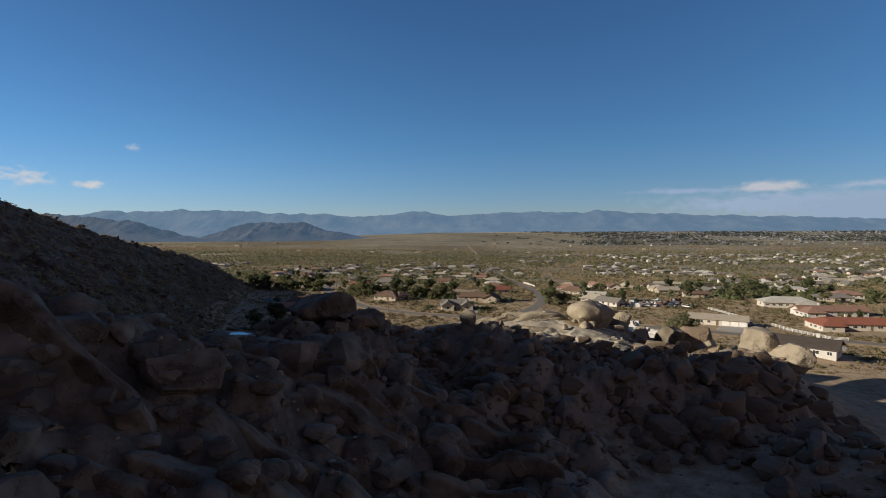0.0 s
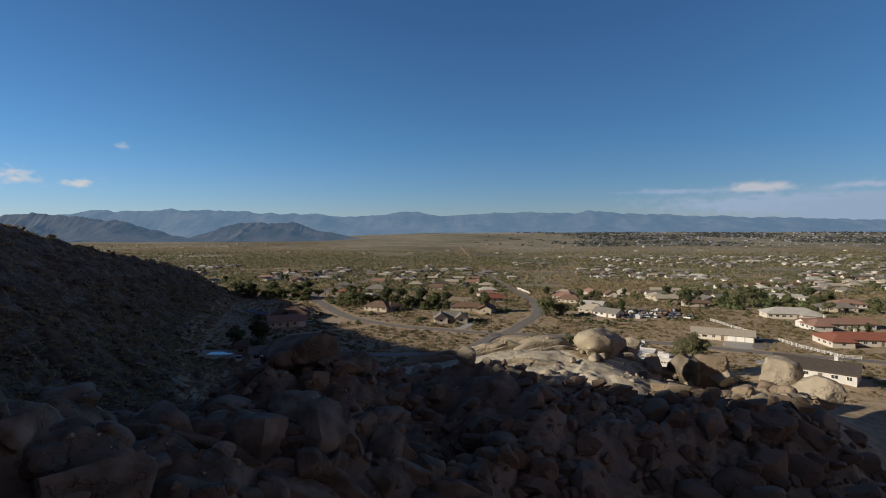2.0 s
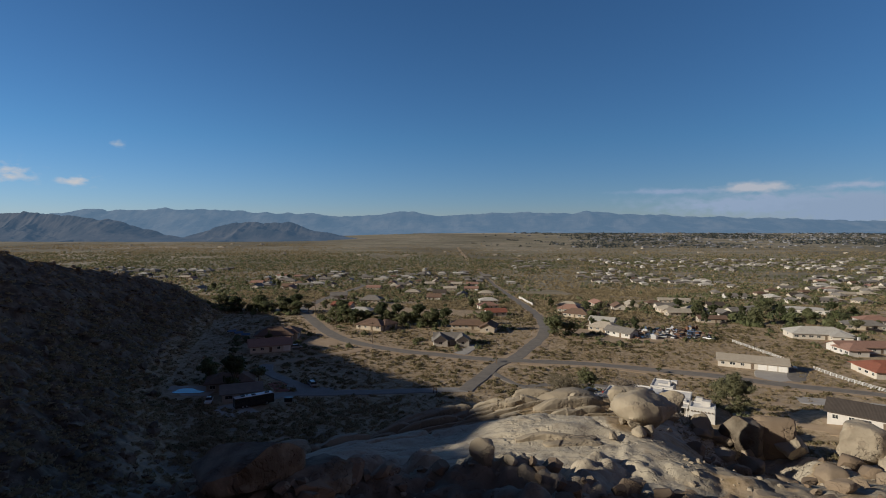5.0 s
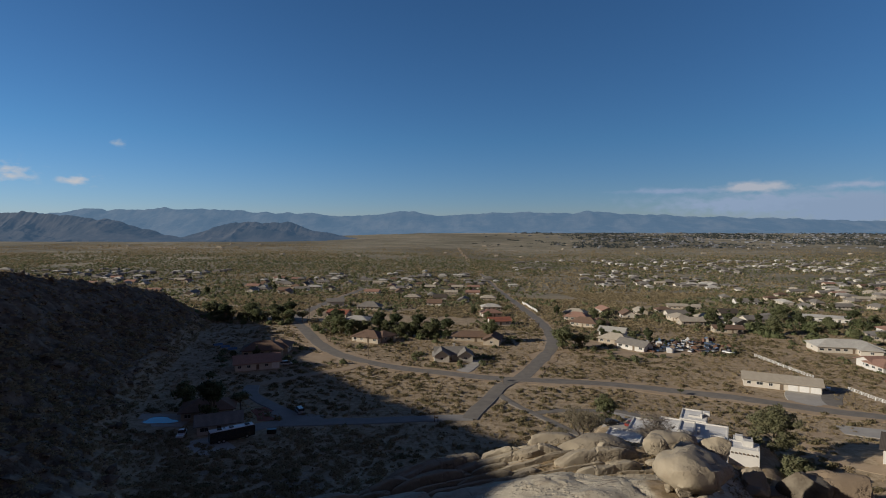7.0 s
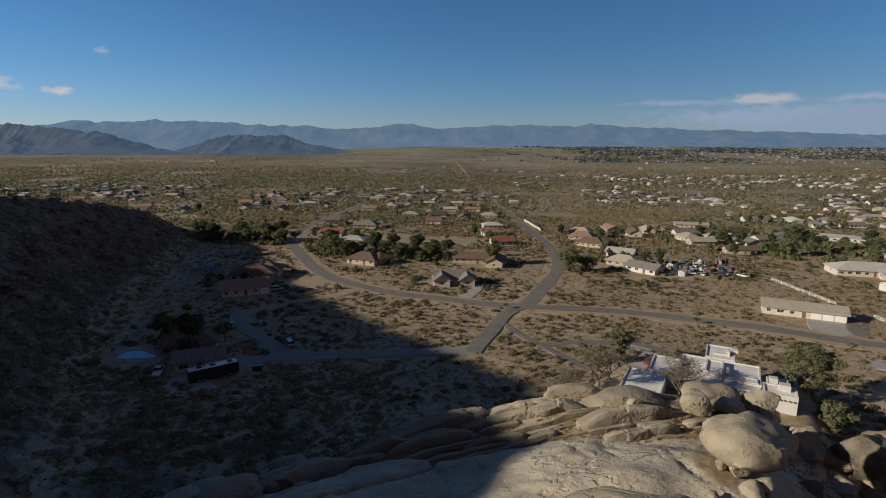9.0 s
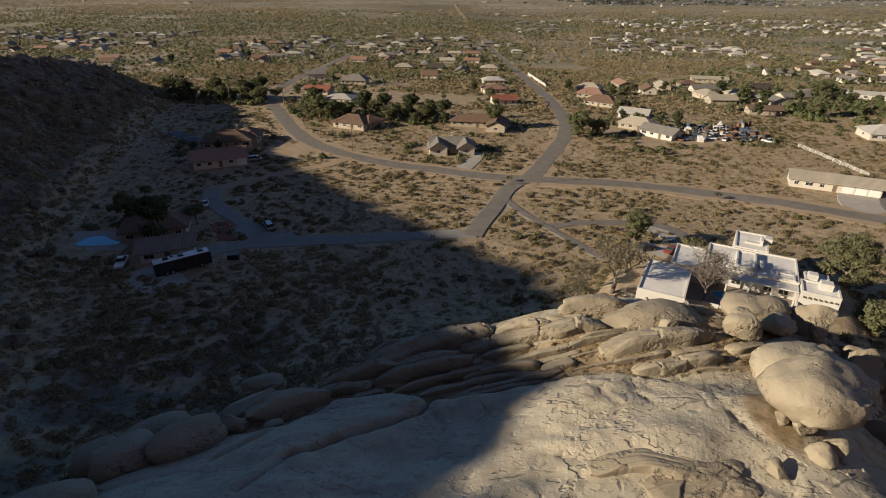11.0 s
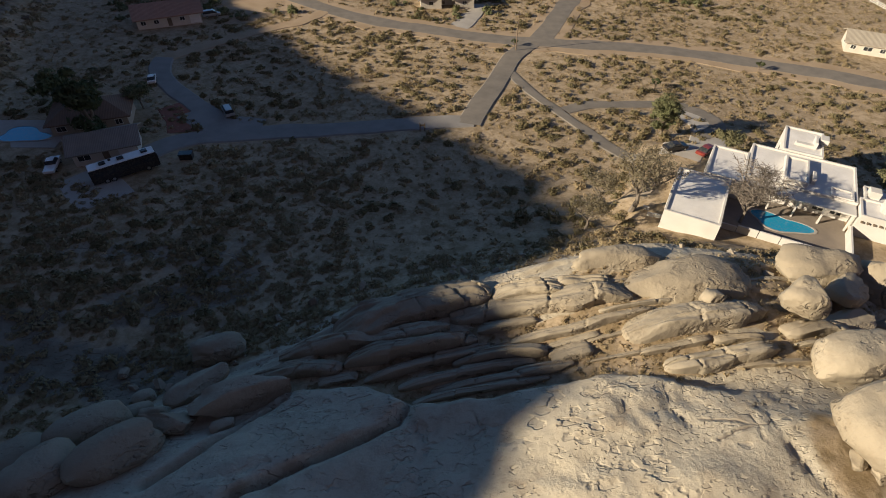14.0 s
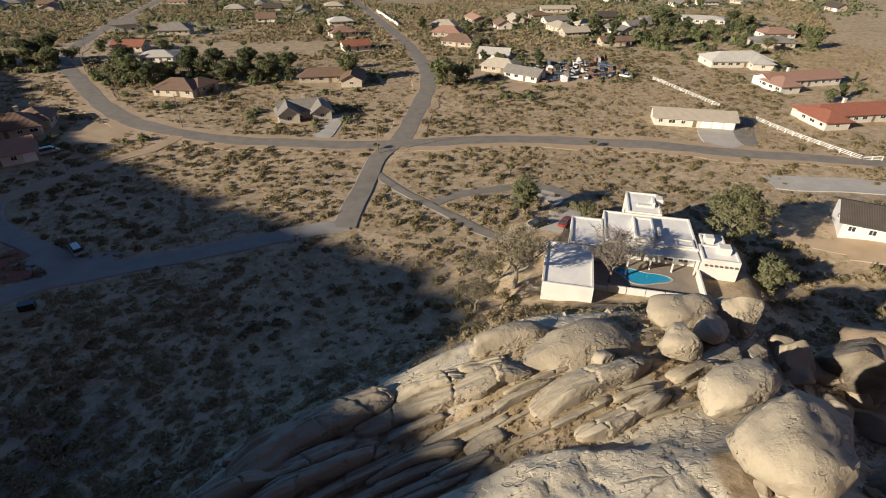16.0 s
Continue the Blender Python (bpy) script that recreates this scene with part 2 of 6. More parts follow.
def paint(name, colour, rough=0.3, metal=0.0, coat=0.4):
    m = Nodes(name, rough, metal)
    m.shader.inputs["Coat Weight"].default_value = coat
    c = m.mix(m.span(m.noise(3, 4), 0.45, 0.8, 0, 0.25), colour, (0.3, 0.24, 0.17))
    return m.done(c)


def haze_glow_mat(name, colour, lit, glow):
    """Far-off ranges; the blue haze of miles of air is added as a glow."""
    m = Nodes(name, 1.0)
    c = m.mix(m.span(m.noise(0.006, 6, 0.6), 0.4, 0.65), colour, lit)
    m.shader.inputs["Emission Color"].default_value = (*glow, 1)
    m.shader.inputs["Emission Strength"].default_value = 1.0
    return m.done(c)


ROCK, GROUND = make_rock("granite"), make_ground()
ASPHALT = worn("old_asphalt", (0.225, 0.197, 0.162), (0.168, 0.149, 0.125), 0.35, 0.9, 12)
LANE = worn("pale_asphalt", (0.28, 0.26, 0.235), (0.225, 0.21, 0.19), 0.3, 0.9, 9)
# dark copies of the granite: shade of hillside and near ridge in the colour
HILL_SHADE_ROCK = make_rock("brown_hill_shade_rock", False)
BROWN_SHADE_ROCK = make_rock("brown_shade_rock", False)
# grey-blue leaves: distance haze mixed into their colour
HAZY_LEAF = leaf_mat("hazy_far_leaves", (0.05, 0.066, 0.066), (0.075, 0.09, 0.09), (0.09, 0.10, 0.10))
BLOCK_ROCK = make_rock("weathered_block_rock", True, 0.35)
# brown, deepened for the shaded slope; also the browner eastern rocks
SLOPE_ROCK = make_rock("brown_slope_rock", True, 0.75)
DIRT = worn("graded_dirt", (0.40, 0.30, 0.20), (0.33, 0.24, 0.15), 0.2, 0.95, 5)
CONCRETE = worn("concrete", (0.42, 0.385, 0.335), (0.35, 0.32, 0.28), 0.3, 0.85, 6)
COURT = worn("court_paving", (0.27, 0.225, 0.18), (0.205, 0.17, 0.14), 0.3, 0.9, 6)
GRAVEL_RED = worn("red_gravel", (0.30, 0.12, 0.08), (0.22, 0.09, 0.065), 0.8, 0.95, 14)
STUCCO_WHITE = worn("white_stucco", (0.62, 0.59, 0.545), (0.53, 0.505, 0.46), 0.35, 0.85, 10)
ROOF_WHITE = worn("white_roof_coating", (0.80, 0.765, 0.71), (0.64, 0.61, 0.565), 0.28, 0.8, 4, spec=0.05)
STUCCO_CREAM = worn("cream_stucco", (0.50, 0.43, 0.335), (0.42, 0.36, 0.285), 0.4, 0.9, 10, spread=0.4)
STUCCO_PALE = worn("pale_stucco", (0.62, 0.565, 0.48), (0.54, 0.49, 0.42), 0.4, 0.9, 10, spread=0.25)
ROOF_RED = roof_mat("red_tile", (0.36, 0.13, 0.08), (0.28, 0.115, 0.075))
ROOF_BROWN = roof_mat("brown_tile", (0.22, 0.14, 0.095), (0.17, 0.115, 0.085))
ROOF_DARK = roof_mat("dark_shingle", (0.105, 0.085, 0.07), (0.08, 0.066, 0.056))
ROOF_GREY = roof_mat("grey_shingle", (0.26, 0.235, 0.205), (0.20, 0.185, 0.165))
ROOF_SAND = roof_mat("sand_tile", (0.50, 0.44, 0.35), (0.43, 0.37, 0.29))
ROOF_PALE = roof_mat("pale_roof", (0.56, 0.53, 0.47), (0.47, 0.44, 0.39))
ROOF_PINK = roof_mat("faded_clay_tile", (0.40, 0.235, 0.17), (0.33, 0.20, 0.15))
GLASS = paint("dark_glass", (0.03, 0.035, 0.04), 0.06, 0.0, 0.0)
TRIM = worn("white_trim", (0.78, 0.76, 0.72), (0.68, 0.66, 0.62), 0.5, 0.6, 12)
WOOD = worn("weathered_wood", (0.20, 0.15, 0.105), (0.15, 0.115, 0.085), 1.5, 0.9, 16)
BARK = worn("bark", (0.17, 0.135, 0.10), (0.23, 0.19, 0.15), 1.2, 0.95, 14)
BARE = worn("bare_branches", (0.21, 0.178, 0.145), (0.155, 0.13, 0.108), 1.2, 0.95, 14)
LEAF = leaf_mat("tree_leaves", (0.12, 0.14, 0.06), (0.175, 0.19, 0.09), (0.21, 0.195, 0.11))
LEAF_DARK = leaf_mat("dark_needles", (0.07, 0.088, 0.04), (0.10, 0.118, 0.055), (0.12, 0.12, 0.062))
LEAF_GREY = leaf_mat("grey_green_leaves", (0.14, 0.15, 0.075), (0.20, 0.195, 0.105), (0.24, 0.21, 0.12))
SCRUB = leaf_mat("desert_scrub", (0.255, 0.21, 0.118), (0.33, 0.262, 0.152), (0.40, 0.305, 0.183))
SALTBUSH = leaf_mat("dark_saltbush", (0.16, 0.142, 0.074), (0.215, 0.178, 0.094), (0.27, 0.21, 0.115))
LEAF_DRY = leaf_mat("dry_twig_leaves", (0.17, 0.15, 0.095), (0.24, 0.205, 0.135), (0.27, 0.225, 0.15))
GRASS = leaf_mat("dry_grass", (0.42, 0.325, 0.19), (0.34, 0.255, 0.145), (0.47, 0.37, 0.22))
WATER = paint("pool_water", (0.012, 0.27, 0.46), 0.08, 0.0, 0.3)
TYRE = worn("tyre_rubber", (0.02, 0.02, 0.02), (0.03, 0.03, 0.03), 2, 0.9, 20)
CHROME = paint("bright_metal", (0.6, 0.6, 0.6), 0.3, 1.0, 0.0)
BLACK = paint("black_paint", (0.018, 0.018, 0.02))
RED = paint("red_paint", (0.20, 0.03, 0.022))
SILVER = paint("silver_paint", (0.45, 0.45, 0.45), 0.35, 0.5)
WHITE_PAINT = paint("white_paint", (0.75, 0.74, 0.72))
BLUE = paint("blue_paint", (0.06, 0.085, 0.14))
RUST = worn("rusty_metal", (0.20, 0.10, 0.06), (0.14, 0.085, 0.06), 1.0, 0.8, 9, spread=0.5)
TARP = paint("blue_tarp", (0.10, 0.15, 0.24), 0.6)
# walls darkened and blued to sink into the distance haze
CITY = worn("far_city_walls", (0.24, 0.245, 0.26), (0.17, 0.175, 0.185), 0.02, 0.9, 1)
# last colour of each range: its haze, given off as light
FAR_RANGE = haze_glow_mat("far_range", (0.012, 0.014, 0.02), (0.06, 0.055, 0.052), (0.088, 0.150, 0.222))
NEAR_RANGE = haze_glow_mat("near_range", (0.012, 0.012, 0.013), (0.06, 0.053, 0.048), (0.042, 0.072, 0.112))
# ---------------------------------------------------------------- building blocks
rng = np.random.default_rng(7)


def mesh_of(name, verts, faces, mats, smooth=False, slots=None):
    me = bpy.data.meshes.new(name)
    me.from_pydata([tuple(v) for v in np.asarray(verts, float)] if not isinstance(verts, list) else verts, [], faces if isinstance(faces, list) else np.asarray(faces).tolist())
    for m in (mats if isinstance(mats, (list, tuple)) else (mats,)):
        me.materials.append(m)
    if slots is not None:
        me.polygons.foreach_set("material_index", np.asarray(slots, np.int32))
    if smooth:
        me.polygons.foreach_set("use_smooth", np.ones(len(me.polygons), bool))
    me.update()
    if smooth and smooth is not True:
        me.set_sharp_from_angle(angle=radians(smooth))
    return me


def shape(*pieces):
    """Joins (verts, faces) pieces into one."""
    vs, fs = [], []
    for v, f in pieces:
        k = len(vs)
        vs += [tuple(p) for p in v]
        fs += [tuple(i + k for i in q) for q in f]
    return vs, fs


def block(x0, y0, z0, x1, y1, z1, cut=0.0):
    """A box; cut: a chamfer round its top edge."""
    if not cut:
        v = [(x0, y0, z0), (x1, y0, z0), (x1, y1, z0), (x0, y1, z0), (x0, y0, z1), (x1, y0, z1), (x1, y1, z1), (x0, y1, z1)]
        return v, [(3, 2, 1, 0), (4, 5, 6, 7), (0, 1, 5, 4), (1, 2, 6, 5), (2, 3, 7, 6), (3, 0, 4, 7)]
    v = [(x0, y0, z0), (x1, y0, z0), (x1, y1, z0), (x0, y1, z0), (x0, y0, z1 - cut), (x1, y0, z1 - cut), (x1, y1, z1 - cut), (x0, y1, z1 - cut),
         (x0 + cut, y0 + cut, z1), (x1 - cut, y0 + cut, z1), (x1 - cut, y1 - cut, z1), (x0 + cut, y1 - cut, z1)]
    f = [(3, 2, 1, 0), (8, 9, 10, 11)]
    for i in range(4):
        j = (i + 1) % 4
        f += [(i, j, j + 4, i + 4), (i + 4, j + 4, j + 8, i + 8)]
    return v, f


def rod(a, b, r0, r1, sides=6):
    """A tapered round bar from a to b."""
    a, b = Vector(a), Vector(b)
    q = (b - a).to_track_quat("Z", "Y")
    v, f = [], []
    for end, r in ((a, r0), (b, r1)):
        for i in range(sides):
            t = 2 * math.pi * i / sides
            v.append(tuple(end + q @ Vector((r * math.cos(t), r * math.sin(t), 0))))
    for i in range(sides):
        j = (i + 1) % sides
        f.append((i, j, j + sides, i + sides))
    f += [tuple(range(sides))[::-1], tuple(range(sides, 2 * sides))]
    return v, f


def turned(piece, m):
    return [tuple(m @ Vector(p)) for p in piece[0]], piece[1]


def part(name, piece, material, parent, label="", smooth=False):
    ob = new(name, mesh_of(name, piece[0], piece[1], material, smooth))
    ob.parent = parent
    if label:
        tagged(ob, label)
    return ob


def thing(name, label, category, at=None, group="", kind=""):
    ob = new(name)
    ob.empty_display_size = 0.5
    if at is not None:
        ob.matrix_world = at
    return tagged(ob, label, category, group, kind)


def solid(name, piece, material, label, category, at=None, group="", kind="", smooth=False):
    ob = new(name, mesh_of(name, piece[0], piece[1], material, smooth))
    if at is not None:
        ob.matrix_world = at
    return tagged(ob, label, category, group, kind)


def ground_at(x, y):
    return float(land(np.array([x]), np.array([y]))[0])


def spot(x, y, yaw=0.0, dz=0.0):
    return pose(x, y, ground_at(x, y) + dz, 0, 0, yaw)
# ---------------------------------------------------------------- the lie of the land
def sstep(a, b, v):
    u = np.clip((v - a) / (b - a), 0.0, 1.0)
    return u * u * (3 - 2 * u)


def hash2(i, j, k):
    """A repeatable value from 0 to 1 for whole-numbered cells."""
    v = np.sin(i * 127.1 + j * 311.7 + k * 74.7) * 43758.5453
    return v - np.floor(v)


def vnoise(x, y, k=0):
    i, j = np.floor(x), np.floor(y)
    u, v = x - i, y - j
    u, v = u * u * (3 - 2 * u), v * v * (3 - 2 * v)
    a, b = hash2(i, j, k), hash2(i + 1, j, k)
    c, d = hash2(i, j + 1, k), hash2(i + 1, j + 1, k)
    return (a + (b - a) * u) * (1 - v) + (c + (d - c) * u) * v - 0.5


def fbm(x, y, octaves=4, k=0):
    out, amp = 0 * x, 1.0
    for o in range(octaves):
        out, amp = out + amp * vnoise(x * 2**o, y * 2**o, k + o), amp * 0.5
    return out


def cobbles(x, y, k=0):
    """Domes packed side by side, 1 at each crown and 0 in the joints, with a height of its own for each."""
    i, j = np.floor(x), np.floor(y)
    best, lift = np.full(np.shape(x), 9.0), np.zeros(np.shape(x))
    for di in (-1, 0, 1):
        for dj in (-1, 0, 1):
            ci, cj = i + di, j + dj
            px, py = ci + hash2(ci, cj, k), cj + hash2(ci, cj, k + 9)
            d = (x - px) ** 2 + (y - py) ** 2
            near = d < best
            best, lift = np.where(near, d, best), np.where(near, hash2(ci, cj, k + 5), lift)
    return np.clip(1 - best * 1.3, 0, 1) * (0.35 + 0.9 * lift)


OUTCROP = ((6, 102.5), (24, 106), (50, 103), (68, 90), (74, 64), (60, 42), (40, 35), (20, 33), (6, 23), (-6, 14),
           (-16, 4), (-30, -12), (-60, -40), (-75, -20), (-50, 15), (-38, 45), (-37, 84), (-24, 91), (-12, 98.5))


def outside(x, y, ring):
    """Metres from the ring; below 0 inside it."""
    best, inside = np.full(np.shape(x), 1e9), np.zeros(np.shape(x), bool)
    for (ax, ay), (bx, by) in zip(ring, ring[1:] + ring[:1]):
        ex, ey = bx - ax, by - ay
        t = np.clip(((x - ax) * ex + (y - ay) * ey) / (ex * ex + ey * ey), 0, 1)
        best = np.minimum(best, (x - ax - t * ex) ** 2 + (y - ay - t * ey) ** 2)
        cross = ((ay > y) != (by > y)) & (x < ax + (y - ay) * ex / (by - ay + 1e-9))
        inside ^= cross
    return np.where(inside, -np.sqrt(best), np.sqrt(best))


def bump(x, y, cx, cy, r):
    return np.exp(-((x - cx) ** 2 + (y - cy) ** 2) / (r * r))


def plain(x, y):
    z = 3.2 - 0.022 * np.clip(x, -160, 90) - 0.6 * sstep(90, 220, x)
    z = z + 0.03 * np.clip(190 - y, 0, 90)
    z = z - 29 * sstep(250, 900, y) ** 0.85
    return z + 60 * sstep(1900, 4500, y) * (0.12 + 0.88 * sstep(-0.42, 0.1, x / np.maximum(y, 1))) + 0.5 * fbm(x / 40, y / 40, 3, 3)


def hill(x, y):
    """The long dark hill to the west: its crest falls away to the north."""
    crest = np.interp(y, [-300, -80, -23, -10, 5, 14, 21, 26, 30, 33, 37, 40, 45, 55, 81, 97, 109, 135, 158, 176, 191, 214, 243, 268, 290, 320, 345, 365], [119, 114, 101, 91.5, 83, 79, 77.2, 78, 79.6, 81.2, 80.2, 79, 77.2, 74.4, 68, 63.7, 60.5, 52.8, 47.6, 43.5, 40.5, 35.5, 30.5, 27, 23.5, 17, 6, 0])
    foot = np.interp(y, [-300, 0, 60, 110, 150, 200, 250, 300, 340], [20, -10, -42, -66, -90, -108, -122, -134, -150])
    u = np.clip((foot - x) / (foot + 172), 0, 1.6)
    up = np.where(u < 1, 0.62 * u + 0.38 * u * u, np.clip(1.25 - 0.25 * u, 0, 1) - 0.35 * (u - 1))
    return crest * np.clip(up, 0, 1)


def rocky(x, y):
    """How far the ground is bare rock, 0 to 1."""
    d = outside(x, y, OUTCROP)
    d = np.minimum(d, np.maximum(y - 22, x - 12 - 0.35 * y) - 1.0)
    return np.clip(np.maximum(1 - sstep(1.0, 7.0, d + 3 * fbm(x / 6, y / 6, 3, 21)), 0), 0, 1)


SLAB = ((-30, 70), (-25, 79.5), (-16, 87.3), (-7.7, 86.8), (-4.5, 85.1), (-3.0, 84.2), (0.6, 84.5), (5.9, 84.4), (12.4, 85.0), (15.9, 85.5), (19.6, 85.0),
        (24.2, 83.2), (26.7, 80.8), (28.3, 77), (29.5, 70), (27, 64), (15, 60.5), (0, 60), (-15, 62), (-25, 65))
JOINTS = (((-16.9, 75.6), (-9.4, 79.5), (-4.3, 82.3), (-3.4, 84.1), 1.5, 0.42), ((-25.6, 77.3), (-21.9, 80.5), (-20.1, 82.6), (-15.7, 86.9), 1.5, 0.5), ((-20, 71), (-16.9, 75.6), 0.9, 0.4),
          ((-3.4, 83.5), (-1.5, 79.5), (-2.4, 75), 0.35, 0.3), ((8, 74), (13, 72.6), (17, 73.2), 0.3, 0.35),
          ((13.2, 85), (14.8, 82.8), (15.2, 81.2), (16.4, 79.0), (15.3, 77.9), (16.5, 75.7), 0.24, 0.24), ((19.6, 85.2), (19.1, 83.3), (18.7, 81.5), (20.2, 79.7), 0.26, 0.26), ((26.4, 81.3), (26.9, 78.2), (27.8, 75.1), (28.6, 74.0), 0.4, 0.3))


def slab(x, y):
    """Where the outcrop is one smooth, whaleback slab."""
    return 1 - sstep(-0.5, 0.7, outside(x, y, SLAB) + 0.9 * fbm(x / 4, y / 4, 3, 31))


def soil(x, y):
    """Soil and dry grass in the troughs between the ledges, 0 to 1."""
    v = y - 0.16 * x + 1.6 * fbm(x / 9, y / 9, 3, 83)
    belt = sstep(80.5, 82.5, v) * sstep(99, 95, v) * (1 - slab(x, y)) * sstep(-22, -12, x) * sstep(50, 42, x)
    pocket = 1.3 * np.exp(-((x - 30.6) / 2.4) ** 2 - ((y - 77) / 4.2) ** 2)
    east = 1.1 * sstep(36, 42, x) * sstep(86, 76, x) * sstep(47, 53, y) * sstep(84, 78, y) * sstep(-0.25, 0.15, fbm(x / 7, y / 5, 3, 89))
    return np.clip(belt * sstep(-0.5, -0.05, fbm(x / 6, v / 1.6, 3, 87)) + pocket + east, 0, 1)


def whaleback(x, y):
    """The northern back of the outcrop: it rolls down to the west and the north."""
    u, v = (np.clip(x, -38, 62) - 10) / 30, (np.clip(y, 62, 104) - 85) / 15
    z = 21.94 + 3.69 * u - 0.64 * v - 2.61 * u * u + 1.58 * u * v + 0.36 * v * v - 0.85 * u ** 3 - 1.36 * u * u * v
    return z + 1.0 * bump(x, y, 18, 80, 10) + 1.8 * bump(x, y, -17, 75, 7) - 1.0 * bump(x, y, 3, 91, 7) + 0.9 * bump(x, y, 31, 77, 6) - 7.0 * bump(x, y, 56, 80, 12) - 2.5 * bump(x, y, 47, 70, 8)


def land(x, y):
    x, y = np.asarray(x, float), np.asarray(y, float)
    low = plain(x, y)
    low = np.maximum(low, low + hill(x, y))
    # the wash south of the outcrop, and the bench under the start of the flight
    south = sstep(48, 8, y)
    bench = 12.0 + 16 * sstep(10, -30, x) + 0.04 * np.clip(-y, 0, 80) + 7.5 * bump(x, y, 60, 24, 17)
    low = low + (np.maximum(bench, low) - low) * south * sstep(130, 70, x)
    d = outside(x, y, OUTCROP)
    top = 22.0 + 10.5 * bump(x, y, -32, 0, 22) + 8.5 * bump(x, y, -21, 38, 12) + 3.5 * bump(x, y, -8, 16, 9)
    top = top + 2.5 * bump(x, y, 25, 84, 15) - 6.5 * bump(x, y, -34, 80, 15) - 4 * bump(x, y, 52, 72, 16) - 6.5 * bump(x, y, 58, 80, 12)
    top = top + 6 * bump(x, y, -50, -25, 25) + 7.5 * bump(x, y, -42, -10, 11) - 4.5 * bump(x, y, 0, 30, 9) + 1.5 * bump(x, y, 14, 42, 8) + 4.2 * bump(x, y, 5, 50, 10)
    top = top + (whaleback(x, y) - top) * sstep(56, 68, y)
    w = np.where(d < 0, 1 - 0.16 * np.exp(np.minimum(d, 0) / 3.0), 0.84 * np.exp(-np.clip(d, 0, 200) / 10.5))
    z = np.maximum(low, low + (top - low) * w)
    z = z + 2.5 * bump(x, y, 56, 122, 22) * sstep(-4, 6, d)
    z = z + 5.5 * bump(x, y, 82, 83, 12) + 3.2 * bump(x, y, 116, 126, 18)
    # a level pad cut for the white house
    b, a = (x - 47) * 0.883 - (y - 127.6) * 0.469, (x - 47) * 0.469 + (y - 127.6) * 0.883
    pad = sstep(8, 0, np.maximum(np.maximum(-11 - b, b - 24), 0)) * sstep(9, 0, np.maximum(np.maximum(-9.5 - a, a - 14), 0) * np.where(a < 0, 2.2, 1))
    z = z + (9.2 - z) * pad
    rock, flat = rocky(x, y), slab(x, y)
    blocks = rock * (1 - flat)
    # ledges run along the strike of the far edge: steep noses to the south, long backs to the north
    v = -x * 0.24 + y * 0.97 + 2.4 * fbm(x / 18, y / 18, 3, 41)
    for gap, high, key in ((3.9, 0.7, 1), (1.7, 0.35, 2)):
        t = (v / gap + 0.37 * key) % 1.0
        row = np.floor(v / gap + 0.37 * key)
        pinch = 0.15 + 0.95 * sstep(-0.15, 0.2, vnoise(x / 7.5 + row * 5.3, row * 1.7 + 0 * x, 43 + key))
        z = z + blocks * high * pinch * (sstep(0.0, 0.10, t) * (1 - t) ** 0.7 - 0.4) * sstep(66, 80, y)
    z = z + blocks * (3.4 * cobbles(x / 5.6, y / 4.4, 2) + 1.3 * cobbles(x / 2.3 + 3, y / 1.8, 6) - 1.4) * (0.02 + 0.98 * sstep(74, 60, y)) * (1 - 0.72 * sstep(26, 33, x) * sstep(46, 52, y))
    z = z + rock * flat * (1.1 * fbm(x / 10, y / 5, 3, 51) + 0.06 * fbm(x / 0.9, y / 0.7, 2, 57) - 0.34 * np.clip(0.22 - np.abs(vnoise(x / 1.9 + 0.4 * y, y / 1.3 - 0.2 * x, 58)), 0, 1) * 3 * sstep(-0.12, 0.2, fbm(x / 9, y / 7, 2, 59)))
    # open joints in the slab
    wander = 0.35 * fbm(x / 2.5, y / 2.5, 3, 61)
    for *line, deep, wide in JOINTS:
        gap = np.full(np.shape(x), 1e9)
        for (ax, ay), (bx, by) in zip(line, line[1:]):
            ex, ey = bx - ax, by - ay
            t = np.clip(((x - ax) * ex + (y - ay) * ey) / (ex * ex + ey * ey), 0, 1)
            gap = np.minimum(gap, np.hypot(x - ax - t * ex, y - ay - t * ey))
        z = z - rock * flat * deep * np.exp(-((gap + wander * 0.4) / wide) ** 2)
    # the broken ground behind the slab lies lower than its lip
    z = z - 1.25 * rock * (1 - flat) * sstep(80, 85, y) * sstep(-30, -18, x) * sstep(52, 40, x) * (0.75 + 0.5 * sstep(9, 2, outside(x, y, SLAB)))
    wild = np.clip(hill(x, y) / 10, 0, 1) * (1 - rock) * (1 - 0.6 * sstep(-145, -165, x))
    z = z + wild * (4.2 * cobbles(x / 9, y / 8, 12) + 1.8 * cobbles(x / 4.2, y / 3.4, 16) - 1.8)
    return z
# ---------------------------------------------------------------- ground: one sheet out to the horizon
def spread(lo, hi, step, grow=1.0):
    out, v = [lo], lo
    while v < hi:
        v += step
        step *= grow
        out.append(min(v, hi))
    return out


gx = [-v for v in spread(50, 270, 2.4)[::-1]]
gx = [-v for v in spread(270, 4600, 4, 1.12)[::-1]][:-1] + gx[:-1] + spread(-50, 95, 0.5)[:-1] + spread(95, 260, 3)[:-1] + spread(260, 4600, 5, 1.12)
gy = [-v for v in spread(45, 500, 4, 1.1)[::-1]][:-1] + spread(-45, 50, 0.7)[:-1] + spread(50, 108, 0.36)[:-1] + spread(108, 118, 0.7)[:-1] + spread(118, 340, 2.2)[:-1] + spread(340, 4600, 4, 1.035)
gx, gy = np.array(gx), np.array(gy)
X, Y = np.meshgrid(gx, gy)
Z = land(X, Y)
W = len(gx)
